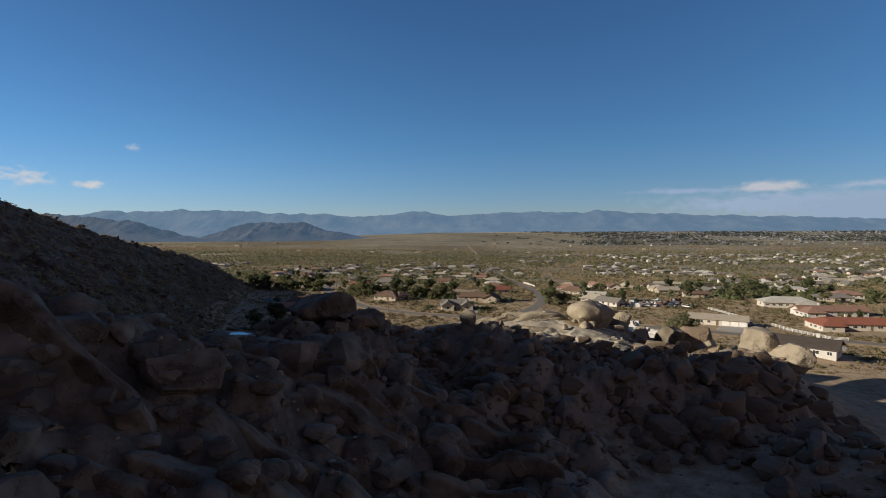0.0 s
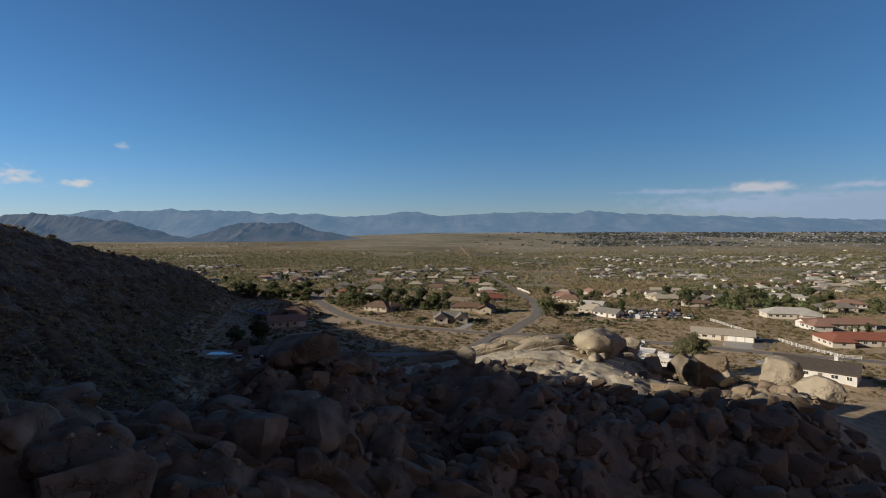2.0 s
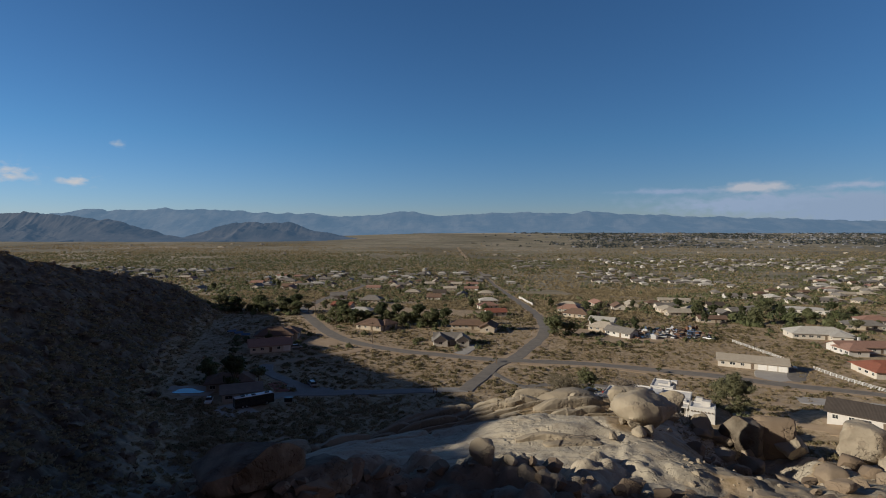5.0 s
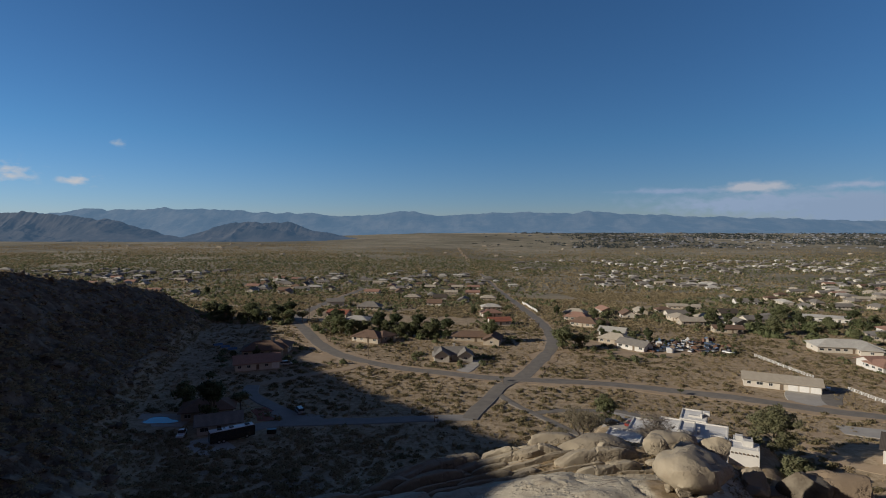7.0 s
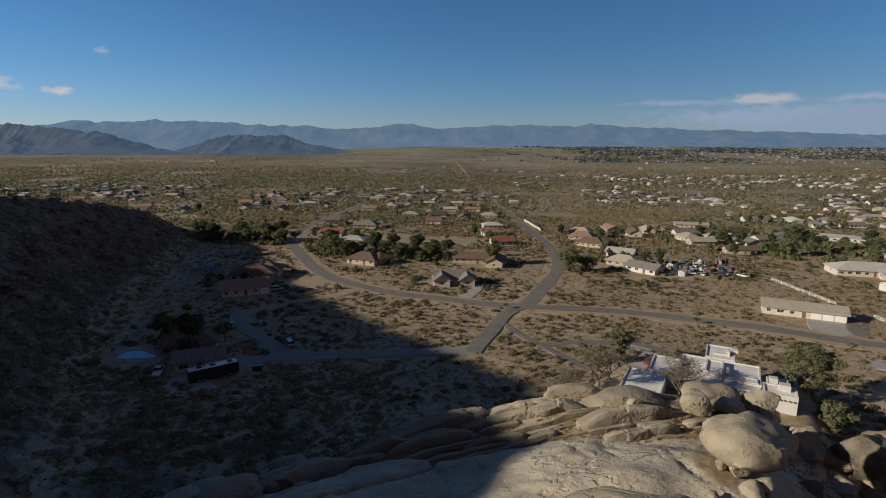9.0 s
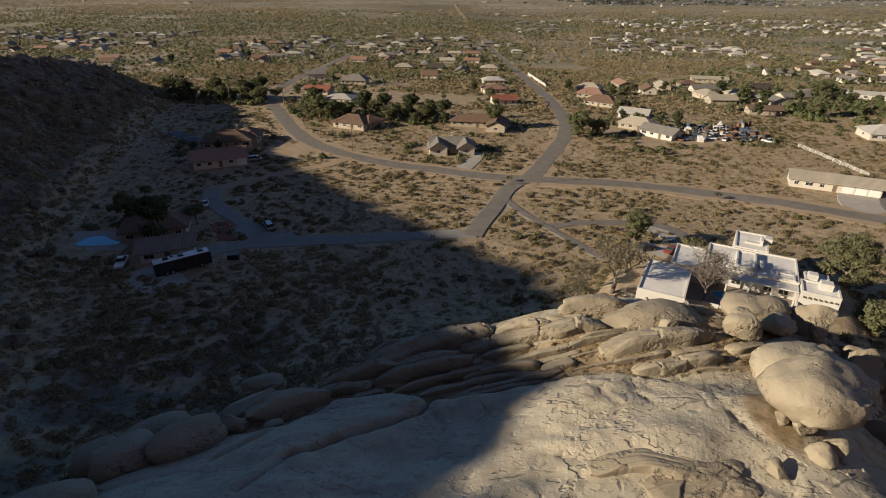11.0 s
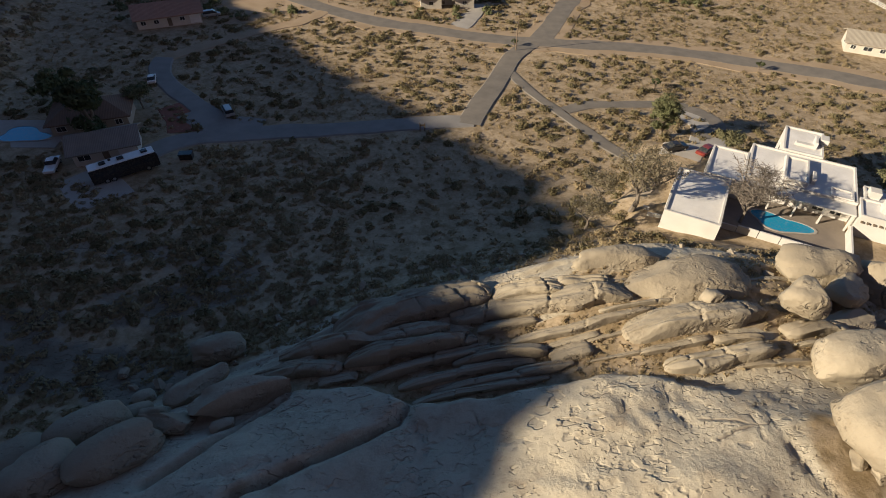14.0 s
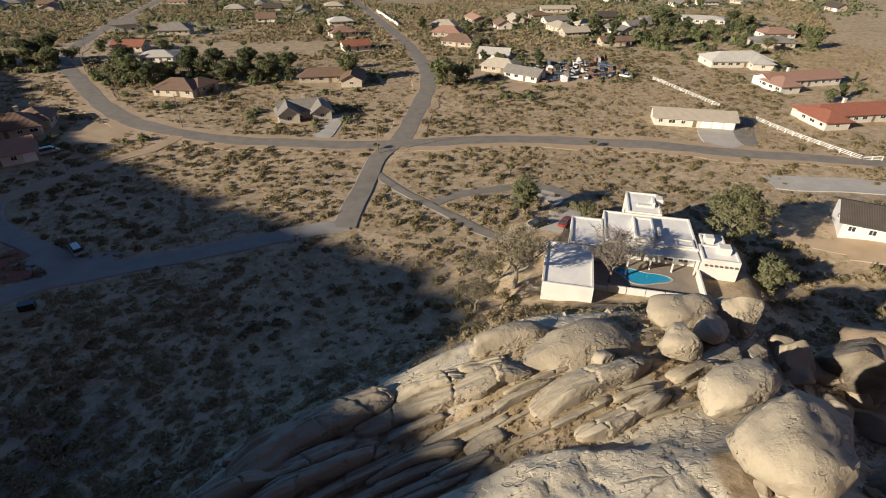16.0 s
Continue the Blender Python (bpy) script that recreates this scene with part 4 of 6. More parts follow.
def house(x, y, yaw, L, W, h, rise, kind, wall, roof, label, extra=(), garage=0, chimney=False, seed=0, dz=0.15, group="houses of the neighbourhood", clear=True):
    """A low house: a main body and, in extra, wings (dx, dy, turn, L, W, h, rise, kind)."""
    top = thing("house", label, "house", None, group)
    add_wing(top, Matrix.Identity(4), L, W, h, rise, kind, wall, roof, True, garage, chimney, seed)
    for i, (dx, dy, turn, l2, w2, h2, r2, k2) in enumerate(extra):
        add_wing(top, pose(dx, dy, 0, 0, 0, turn), l2, w2, h2, r2, k2, wall, roof, True, 0, False, seed + i + 1)
    zs = [ground_at(x + a, y + b) for a in (-5, 0, 5) for b in (-4, 4)]
    top.matrix_world = pose(x, y, sum(zs) / len(zs) + dz, 0, 0, yaw)
    if clear:
        CLEAR.append((x, y, 0.5 * math.hypot(L, W) + 2))
    return top


# the nearer houses, one by one
house(126.5, 205.5, -26, 25, 9, 2.9, 1.7, "gable", STUCCO_PALE, ROOF_SAND, "long low ranch house with a sand-coloured roof and double garage", garage=3, seed=1)
house(116, 126, -42, 21.5, 11.2, 3.0, 2.1, "gable", STUCCO_WHITE, ROOF_DARK, "white house with a dark brown shingle roof", chimney=True, seed=2)
house(188, 198, -6, 42, 11, 3.0, 2.0, "hip", STUCCO_PALE, ROOF_RED, "long house with a bright red tile roof", ((-17, -5, 90, 12, 9, 3.0, 1.8, "hip"),), chimney=True, seed=3)
house(200, 237, -2, 34, 10, 3.0, 1.9, "gable", STUCCO_WHITE, ROOF_PINK, "white house with a faded red tile roof", ((-13, -6, 90, 11, 9, 3.0, 1.9, "hip"),), chimney=True, seed=4)
house(198, 271, -12, 28, 13, 3.1, 2.6, "hip", STUCCO_PALE, ROOF_PALE, "broad house with a pale cream roof", ((8, -6, 80, 12, 9, 3.0, 1.8, "hip"),), seed=5)
house(0, 241, 4, 13, 8, 2.9, 2.2, "gable", STUCCO_PALE, ROOF_GREY, "small pale house with steep grey gables", ((-4, -3.5, 90, 8, 6.5, 2.9, 2.3, "gable"), (6.5, -3, 90, 9, 6, 2.9, 2.0, "gable")), chimney=True, seed=6)
house(-41, 274, -22, 15, 10, 2.9, 2.4, "hip", STUCCO_CREAM, ROOF_BROWN, "tan house with a brown tile roof", ((6, 4, 70, 9, 8, 2.8, 1.9, "hip"),), seed=7)
house(14, 284, -6, 24, 9, 2.8, 1.9, "hip", STUCCO_CREAM, ROOF_BROWN, "long tan house with a faded brown roof", ((9, -6, 84, 13, 8, 2.8, 1.9, "gable"),), seed=8)
house(-57, 333, -10, 14, 9, 2.9, 1.6, "hip", STUCCO_WHITE, ROOF_PALE, "white house with a white roof among trees", seed=9)
house(-75, 364, -14, 14, 9, 2.8, 1.8, "gable", STUCCO_CREAM, ROOF_RED, "small house with a dull red roof", seed=10)
house(-62, 416, -6, 17, 11, 3.0, 3.0, "hip", STUCCO_CREAM, ROOF_GREY, "large house with a steep grey roof", seed=11)
house(-92, 432, 10, 13, 9, 4.6, 2.0, "gable", STUCCO_WHITE, ROOF_GREY, "tall white house with a grey roof", seed=12)
house(32, 345, 8, 13, 9, 2.9, 1.8, "gable", STUCCO_WHITE, ROOF_RED, "small white house with a red roof", seed=13)
house(30, 390, 12, 14, 9, 2.9, 2.0, "hip", STUCCO_PALE, ROOF_PINK, "pale house with a pink tile roof", seed=14)
house(34, 440, 5, 15, 9, 2.9, 1.8, "hip", STUCCO_PALE, ROOF_PALE, "pale house with a whitish roof beside the street", seed=15)
house(88, 285, -38, 15, 9, 2.9, 2.2, "hip", STUCCO_CREAM, ROOF_SAND, "tan house at the edge of a cluttered yard", seed=16)
house(93, 270, -50, 15, 8, 2.8, 1.9, "gable", STUCCO_WHITE, ROOF_GREY, "grey-roofed house beside a cluttered yard", seed=17)
house(95, 312, -30, 14, 9, 2.8, 1.8, "gable", STUCCO_WHITE, ROOF_PALE, "white-roofed workshop behind the yard", seed=18)
house(88, 348, -34, 17, 10, 3.0, 2.6, "hip", STUCCO_CREAM, ROOF_BROWN, "brown-tiled house beside the street", ((7, 5, 60, 10, 8, 2.9, 2.0, "hip"),), seed=19)
house(90, 378, -30, 16, 10, 3.0, 2.6, "hip", STUCCO_CREAM, ROOF_PINK, "house with a faded pink tile roof beside the street", seed=20)
house(95, 405, -28, 16, 10, 3.0, 2.4, "hip", STUCCO_CREAM, ROOF_SAND, "house with a sandy tile roof beside the street", seed=21)
house(-79, 217.5, 24, 17, 10, 2.9, 2.2, "gable", STUCCO_PALE, ROOF_PINK, "pale house with a dusty pink roof near the hill", garage=1, seed=22)
house(-84, 240, 14, 17, 11, 3.0, 2.8, "hip", STUCCO_CREAM, ROOF_BROWN, "large shaded house with a brown tile roof", ((7, 5, 80, 10, 9, 3.0, 2.2, "hip"),), chimney=True, seed=23)
house(-64, 146.5, 22, 11, 7, 2.9, 1.6, "gable", STUCCO_PALE, ROOF_GREY, "shaded garage house behind the motorhome", garage=1, seed=24)
house(-72, 158, 18, 14, 9, 3.0, 2.0, "hip", STUCCO_CREAM, ROOF_BROWN, "brown-roofed house in deep shade at the hill's foot", seed=25)
house(267, 383, -28, 26, 12, 3.2, 1.0, "hip", STUCCO_WHITE, ROOF_PALE, "broad white flat-roofed house among trees", seed=26)
house(168, 326, -10, 16, 8, 2.8, 1.4, "gable", STUCCO_CREAM, ROOF_BROWN, "low brown house with outbuildings", seed=27)
house(205, 472, -14, 26, 9, 3.0, 1.4, "gable", STUCCO_CREAM, ROOF_SAND, "long tan building on the plain", seed=28)
house(292, 532, -10, 20, 11, 3.4, 2.4, "gable", STUCCO_WHITE, ROOF_GREY, "white gabled house on the plain", seed=29)
house(245, 300, -20, 20, 11, 3.0, 2.0, "hip", STUCCO_CREAM, ROOF_GREY, "wide grey-roofed house behind a lawn", seed=30)
house(268, 322, -10, 18, 11, 3.0, 2.0, "hip", STUCCO_WHITE, ROOF_PINK, "white house with a pale red roof", seed=31)

# the town beyond: a few patterns set down along its streets
WALLS, ROOFS = (STUCCO_CREAM, STUCCO_PALE, STUCCO_CREAM), ((ROOF_BROWN, "brown"), (ROOF_GREY, "grey"), (ROOF_SAND, "sandy"), (ROOF_DARK, "dark"), (ROOF_PALE, "pale"), (ROOF_PINK, "faded pink"), (ROOF_GREY, "grey"))
town = random.Random(5)


def town_pattern(i):
    rf, word = ROOFS[i % 7]
    kind = ("hip", "gable")[i % 2]
    top = thing("house", f"low {('tan', 'pale', 'cream')[i % 3]} house with a {word} roof in the town", "house", None, "houses of the town")
    add_wing(top, Matrix.Identity(4), 12 + (i * 5) % 7, 8 + i % 3, 2.9, 1.7 + 0.25 * (i % 4), kind, WALLS[i % 3], rf, True, i % 2, False, i)
    return top


used = set()
patterns = [town_pattern(i) for i in range(10)]
placed = 0
for _ in range(4000):
    if placed >= 165:
        break
    far = town.random()
    y = 330 + 560 * far ** 0.8
    x = town.uniform(-0.75, 0.95) * (y + 40)
    if fbm(np.array([x / 170]), np.array([y / 170]), 2, 15)[0] + (0.22 if x > 0.25 * y else 0.1 if x < -0.2 * y else -0.03) < 0.02:
        continue
    if road_gap(np.array([x]), np.array([y]))[0] < 14 or any((x - cx) ** 2 + (y - cy) ** 2 < (r + 13) ** 2 for cx, cy, r in CLEAR) or (x < -90 and y < 390):
        continue
    patt = patterns[town.randrange(10)]
    m = spot(x, y, town.choice((0, 90, 180, 270)) + town.uniform(-8, 8), 0.15)
    if patt not in used:
        patt.matrix_world = m
        used.add(patt)
    else:
        copy_thing(patt, m)
    CLEAR.append((x, y, 10))
    placed += 1
# ---------------------------------------------------------------- the white house under the rim
WH = pose(47, 127.6, 9.2, 0, 0, -28)
CLEAR.append((54, 131, 19))
CLEAR.append((44, 126, 14))
CLEAR.append((64, 124, 12))
CLEAR.append((48, 146, 9))


def flat_block(top, b0, a0, b1, a1, h, foot=-4.0, rail=0.26, thick=0.3, label=""):
    """A flat-roofed block with a parapet round its sunken roof."""
    t = thick
    ring = [block(b0, a0, foot, b1, a0 + t, h), block(b0, a1 - t, foot, b1, a1, h), block(b0, a0 + t, foot, b0 + t, a1 - t, h), block(b1 - t, a0 + t, foot, b1, a1 - t, h)]
    w = part("wall", shape(*ring), STUCCO_WHITE, top, label)
    part("roof", block(b0 + t, a0 + t, foot, b1 - t, a1 - t, h - rail), ROOF_WHITE, top, "chalky flat roof behind a parapet")
    return w


villa = thing("villa", "white stucco flat-roofed villa round a pool court", "house", WH)
flat_block(villa, -9, -11.8, -0.9, 1.1, 3.4)
flat_block(villa, -4.9, 1.3, 0.9, 10.9, 3.6)
flat_block(villa, 1.1, 3.4, 17, 14.4, 3.7)
flat_block(villa, 5.8, 14.5, 12, 23.3, 4.0)
flat_block(villa, 17.2, 0.2, 23.2, 5.2, 3.9)
flat_block(villa, 18, 5.4, 22, 9.5, 3.6)
flat_block(villa, 6.3, 4.2, 9.8, 11.6, 4.5, 3.0, 0.3)
flat_block(villa, 13.2, 3.6, 16.4, 6.2, 3.9, 3.0, 0.2)
for b0, a0, b1, a1, z0, z1 in ((7.6, 17.2, 10.4, 18.1, 3.5, 4.2), (10.4, 17.2, 10.9, 20, 3.5, 4.9), (11.2, 19, 12.6, 21, 3.9, 4.8), (10.4, 6.0, 11.0, 8.6, 3.1, 4.4), (6.4, 12.0, 9.4, 12.9, 3.1, 3.8), (20, 2.6, 22.0, 4.4, 3.4, 4.9), (18.4, 6.4, 20, 8, 3.1, 4.5)):
    part("roof_box", block(b0, a0, z0, b1, a1, z1, 0.06), STUCCO_WHITE, villa, "white stucco roof box and vent")
for i in range(7):
    part("beam_end", block(17.6 + i * 0.8, -0.15, 2.7, 17.9 + i * 0.8, 0.2, 2.95), WOOD, villa, "dark wooden beam end")
for b, a, face in ((4, 3.4, 0), (7, 3.4, 0), (12.5, 3.4, 0), (15, 3.4, 0), (-1, -7, 90), (-1, -3, 90), (-9, -7, -90), (-9, -3, -90), (9, 23.3, 180), (5.8, 19, -90), (12, 19, 90), (23.2, 3, 90), (-5, 6, -90)):
    add_window(villa, b, a, 0.7, 1.7, 1.6, face)
part("patio_cover", block(1.2, 0.5, 3.05, 16.9, 3.38, 3.3, 0.04), STUCCO_WHITE, villa, "flat white patio cover along the court")
for i in range(5):
    part("patio_post", block(1.6 + 3.7 * i, 0.6, 0.0, 1.85 + 3.7 * i, 0.85, 3.05), STUCCO_WHITE, villa)

# the court: paving, walls, pool
part_court = thing("court_wall", "low white stucco wall round the pool court", "wall", WH)
for i in range(5):
    part("wall_panel", block(1.8 + 3.02 * i, -7.5, -2.0, 1.8 + 3.02 * i + 2.9, -7.15, 1.3, 0.05), STUCCO_WHITE, part_court)
part("wall_panel", block(16.75, -7.5, -2.0, 17.1, 0.1, 1.7, 0.05), STUCCO_WHITE, part_court)
part("wall_panel", block(-0.8, -7.5, -2.0, 1.7, -7.2, 1.0, 0.05), STUCCO_WHITE, part_court)
solid("court_paving", block(-0.8, -7.1, -1.5, 16.7, 3.3, 0.10), COURT, "dusty brown paved court round the pool", "paving", WH, kind="structure")


def pool_ring(cx, cy, rx, ry, seed, n=40):
    out = []
    for i in range(n):
        t = 2 * math.pi * i / n
        k = 1 + 0.12 * math.cos(2 * t + seed) + 0.20 * math.sin(3 * t + 1.2 * seed)
        out.append((cx + rx * k * math.cos(t), cy + ry * k * math.sin(t)))
    return out


def make_pool(at, ring, label):
    """A kidney pool: coping, a tiled shell and still water."""
    n = len(ring)
    top = thing("swimming_pool", label, "pool", at)
    cx, cy = sum(p[0] for p in ring) / n, sum(p[1] for p in ring) / n
    out = [(cx + (x - cx) * 1.09, cy + (y - cy) * 1.12) for x, y in ring]
    v = [(*p, 0.12) for p in out] + [(*p, 0.20) for p in out] + [(*p, 0.20) for p in ring] + [(*p, 0.02) for p in ring]
    f = [(r * n + i, r * n + (i + 1) % n, r * n + n + (i + 1) % n, r * n + n + i) for r in range(3) for i in range(n)]
    part("coping", (v, f), CONCRETE, top, "pale concrete pool coping")
    part("water", ([(*p, 0.135) for p in ring] + [(cx, cy, 0.135)], [(i, (i + 1) % n, n) for i in range(n)]), WATER, top, "still turquoise water")
    return top


make_pool(WH, pool_ring(7.7, -2.0, 3.9, 2.1, 0.6), "turquoise kidney-shaped swimming pool in the court")
ribbon("driveway", ((54, 172), (58, 163), (54, 153), (47, 147), (43, 141)), 7.0, CONCRETE, "pale concrete forecourt beside the villa", 0.12, step=1.5)
solid("garden_kerb", shape(*[block(-12.2 + 1.0 * i, -9.5 - 0.18 * (4 - i) ** 2 * 0.2 + (1.6 if i == 0 else 0), -1.0, -11.2 + 1.0 * i, -9.2 - 0.18 * (4 - i) ** 2 * 0.2 + (1.6 if i == 0 else 0), 0.55) for i in range(5)]), STUCCO_WHITE, "low curved white garden wall", "wall", WH)
ribbon("villa_lane", ((27.5, 168), (33.6, 171.6), (42.8, 172.0), (53.8, 172.6), (59.2, 168.0), (60.2, 162.4), (55.2, 157.0)), 3.4, ASPHALT, "narrow paved loop through the scrub to the forecourt", 0.15, step=1.5)
POOL2 = pose(-83, 152.5, ground_at(-83, 152), 0, 0, 0)
CLEAR.append((-83, 152, 9))
solid("pool_deck", block(-9, -5.2, -1.5, 8, 5.2, 0.10), CONCRETE, "pale concrete pool deck in shade", "paving", POOL2, kind="structure")
make_pool(POOL2, pool_ring(-0.5, -0.6, 5.0, 2.6, 2.0), "blue swimming pool in the shade of the hill")
# ---------------------------------------------------------------- vehicles
def wheel(parent, x, y, r, w=0.22):
    v, f = rod((x, y - w / 2, r), (x, y + w / 2, r), r, r, 14)
    wh = part("wheel", (v, f), TYRE, parent)
    part("rim", rod((x, y - w / 2 - 0.01, r), (x, y + w / 2 + 0.01, r), r * 0.58, r * 0.58, 10), CHROME, wh)


def car_shell(rows, w):
    """A body from stations (x, sill, waist, roof, half-width at waist, half-width at roof)."""
    v, f = [], []
    for x, lo, mid, hi, hw, hr in rows:
        v += [(x, -hw * 0.94, lo), (x, -hw, (lo + mid) / 2), (x, -hw * 0.97, mid), (x, -hr, hi), (x, hr, hi), (x, hw * 0.97, mid), (x, hw, (lo + mid) / 2), (x, hw * 0.94, lo)]
    for i in range(len(rows) - 1):
        f += [(i * 8 + j, i * 8 + 8 + j, i * 8 + 8 + (j + 1) % 8, i * 8 + (j + 1) % 8) for j in range(8)]
    return v, f + [tuple(range(8)), tuple(range(len(v) - 8, len(v)))[::-1]]


def make_car(label, colour, kind="sedan"):
    top = thing("car", label, "car")
    if kind == "pickup":
        rows = ((-2.7, .5, .98, 1.0, .93, .9), (-0.6, .42, 1.0, 1.02, .95, .92), (-0.5, .42, 1.0, 1.03, .95, .92), (1.3, .42, 1.0, 1.04, .95, .9), (2.5, .45, .95, 1.0, .93, .86), (2.75, .5, .8, .86, .85, .8))
        cab = ((-0.55, 1.0, 1.5, 1.78, .86, .72), (0.75, 1.0, 1.5, 1.8, .86, .72), (1.4, 1.0, 1.15, 1.2, .86, .8))
    elif kind == "van":
        rows = ((-2.4, .45, 1.0, 1.1, .95, .92), (-2.3, .4, 1.05, 1.15, .97, .93), (1.6, .4, 1.05, 1.12, .97, .92), (2.3, .42, .95, 1.0, .95, .88), (2.5, .5, .8, .86, .85, .8))
        cab = ((-2.35, 1.1, 1.6, 1.85, .92, .8), (0.6, 1.1, 1.6, 1.9, .92, .8), (1.65, 1.08, 1.2, 1.24, .9, .82))
    else:
        rows = ((-2.3, .48, .85, .9, .85, .78), (-2.15, .38, .92, 1.0, .9, .82), (-1.2, .35, .95, 1.02, .92, .86), (1.0, .35, .92, 1.0, .92, .86), (2.0, .38, .82, .88, .9, .8), (2.25, .45, .7, .75, .82, .74))
        cab = ((-1.7, .98, 1.02, 1.06, .82, .76), (-0.9, .98, 1.25, 1.44, .84, .66), (0.3, .98, 1.28, 1.47, .84, .66), (1.15, .97, 1.0, 1.02, .84, .78))
    part("body", car_shell(rows, 1), colour, top)
    glass = part("cabin", car_shell(cab, 1), GLASS, top, "dark tinted cabin glass")
    hi, i0 = max(c[3] for c in cab), [i for i, c in enumerate(cab) if c[3] > 1.3]
    part("roof_panel", block(cab[i0[0]][0] + 0.05, -0.66, hi - 0.05, cab[i0[-1]][0] - 0.02, 0.66, hi + 0.03, 0.03), colour, glass)
    for x in (-1.45, 1.45):
        for y in (-0.85, 0.85):
            wheel(top, x, y, 0.34)
    for y in (-0.6, 0.6):
        part("headlight", block(rows[-1][0] - 0.12, y - 0.18, 0.6, rows[-1][0] + 0.02, y + 0.18, 0.74), TRIM, top)
    return top


def set_down(pattern, x, y, yaw, used, dz=0.16, **tags):
    m = spot(x, y, yaw, dz)
    if pattern in used:
        pattern = copy_thing(pattern, m)
    else:
        pattern.matrix_world = m
        used.add(pattern)
    return tagged(pattern, **tags)


out = set()
set_down(make_car("dark red car parked on the villa's forecourt", RED), 48.2, 142.0, 40, out)
set_down(make_car("black car parked on the villa's forecourt", BLACK), 43.0, 143.2, 15, out)
pickup = make_car("white pickup truck parked in shade", WHITE_PAINT, "pickup")
set_down(pickup, -71.5, 140.5, 105, out)
silver = make_car("silver van parked beside the lane", SILVER, "van")
set_down(silver, -46.5, 163.5, 120, out)
sedan = make_car("pale sedan parked on a driveway", WHITE_PAINT)
set_down(sedan, -68.5, 178, 110, out)
set_down(silver, -68, 221, 25, out, label="silver van parked by the pink-roofed house")
set_down(pickup, 140.5, 203, -30, out, label="white pickup truck in the long house's shadow")

# the motorhome
bus = thing("motorhome", "long black motorhome with a white roof, parked in shade", "motorhome")
part("body", shape(block(-5.6, -1.25, 0.45, 5.6, 1.25, 3.2, 0.12), block(5.6, -1.15, 0.5, 5.75, 1.15, 2.9, 0.1)), BLACK, bus)
part("roof", block(-5.55, -1.2, 3.2, 5.55, 1.2, 3.33, 0.08), WHITE_PAINT, bus, "white roof with air units")
for x in (-3.6, -0.6, 3.4):
    part("air_unit", block(x, -0.45, 3.33, x + 1.1, 0.45, 3.62, 0.1), BLACK, bus, "black rooftop air unit")
part("vent", block(-2.0, 0.3, 3.33, -1.5, 0.8, 3.45), BLACK, bus)
part("windscreen", block(5.74, -1.05, 1.5, 5.78, 1.05, 2.7), GLASS, bus, "tall dark windscreen")
for i in range(5):
    for y in (-1.27, 1.24):
        part("window", block(-4.8 + 2 * i, y, 1.7, -3.4 + 2 * i, y + 0.03, 2.6), GLASS, bus)
for x in (-3.4, -2.3, 3.6):
    for y in (-1.1, 1.1):
        wheel(bus, x, y, 0.5, 0.3)
bus.matrix_world = spot(-57.6, 139.2, 36, 0.1)
CLEAR.append((-58, 140, 7))
solid("dustbin_store", shape(block(-1.2, -0.7, 0, 1.2, 0.7, 1.2, 0.1), block(-1.25, -0.75, 1.2, 1.25, 0.75, 1.3)), BLACK, "dark skip standing beside the lane", "skip", spot(-49, 145.2, 8))
CLEAR.append((-49, 145, 3))
ribbon("red_garden", ((-60, 166), (-55, 161), (-53, 155)), 6, GRAVEL_RED, "red gravel garden bed beside the lane", 0.08, edge=1.5, step=1.5)
ribbon("bare_yard", ((-66, 139), (-60, 134), (-57, 131)), 9, CONCRETE, "pale parking apron round the motorhome", 0.05, edge=1.2, step=2)
ribbon("long_house_drive", ((131, 199), (126, 190), (124, 181)), 11, CONCRETE, "pale concrete drive of the long house", 0.12, step=2)
ribbon("side_drive", ((146, 206), (137, 195), (128, 184)), 10, ASPHALT, "grey side drive", 0.09, step=2)
ribbon("pale_yard", ((116, 160), (131, 154), (146, 146)), 10, CONCRETE, "pale bare parking yard", 0.18, edge=1.5)
ribbon("loop_track", ((109, 155), (100, 147), (97, 136), (101, 127), (110, 120), (124, 115), (140, 113)), 5, DIRT, "bare graded dirt loop before the dark-roofed house", 0.06, edge=1.2)
ribbon("graded_yard", ((103, 128), (112, 124), (126, 120)), 14, DIRT, "bare graded yard", 0.14, edge=2.0)
ribbon("corner_lot", ((58, 262), (70, 276), (84, 300)), 12, DIRT, "wide bare lot beside the street", 0.05, edge=2.5)
ribbon("yard_front", ((58, 254), (78, 257), (104, 258), (122, 262)), 6, DIRT, "bare strip before the cluttered yard", 0.14, edge=2)
ribbon("west_verge", ((-90, 300), (-74, 262), (-56, 236), (-36, 222)), 9, DIRT, "bare sandy verge of the road", 0.03, edge=2.5)
ribbon("west_yard", ((-74, 246), (-62, 236), (-50, 232)), 16, DIRT, "bare sandy yard by the curve", 0.12, edge=3)
ribbon("gable_drive", ((10, 233), (8, 224), (4, 217)), 6, CONCRETE, "concrete drive of the small gabled house", 0.07, step=2)
for x, y, r in ((128, 190, 9), (131, 153, 11), (112, 130, 15), (73, 282, 9), (-60, 236, 9), (84, 257, 7), (104, 258, 7)):
    CLEAR.append((x, y, r))

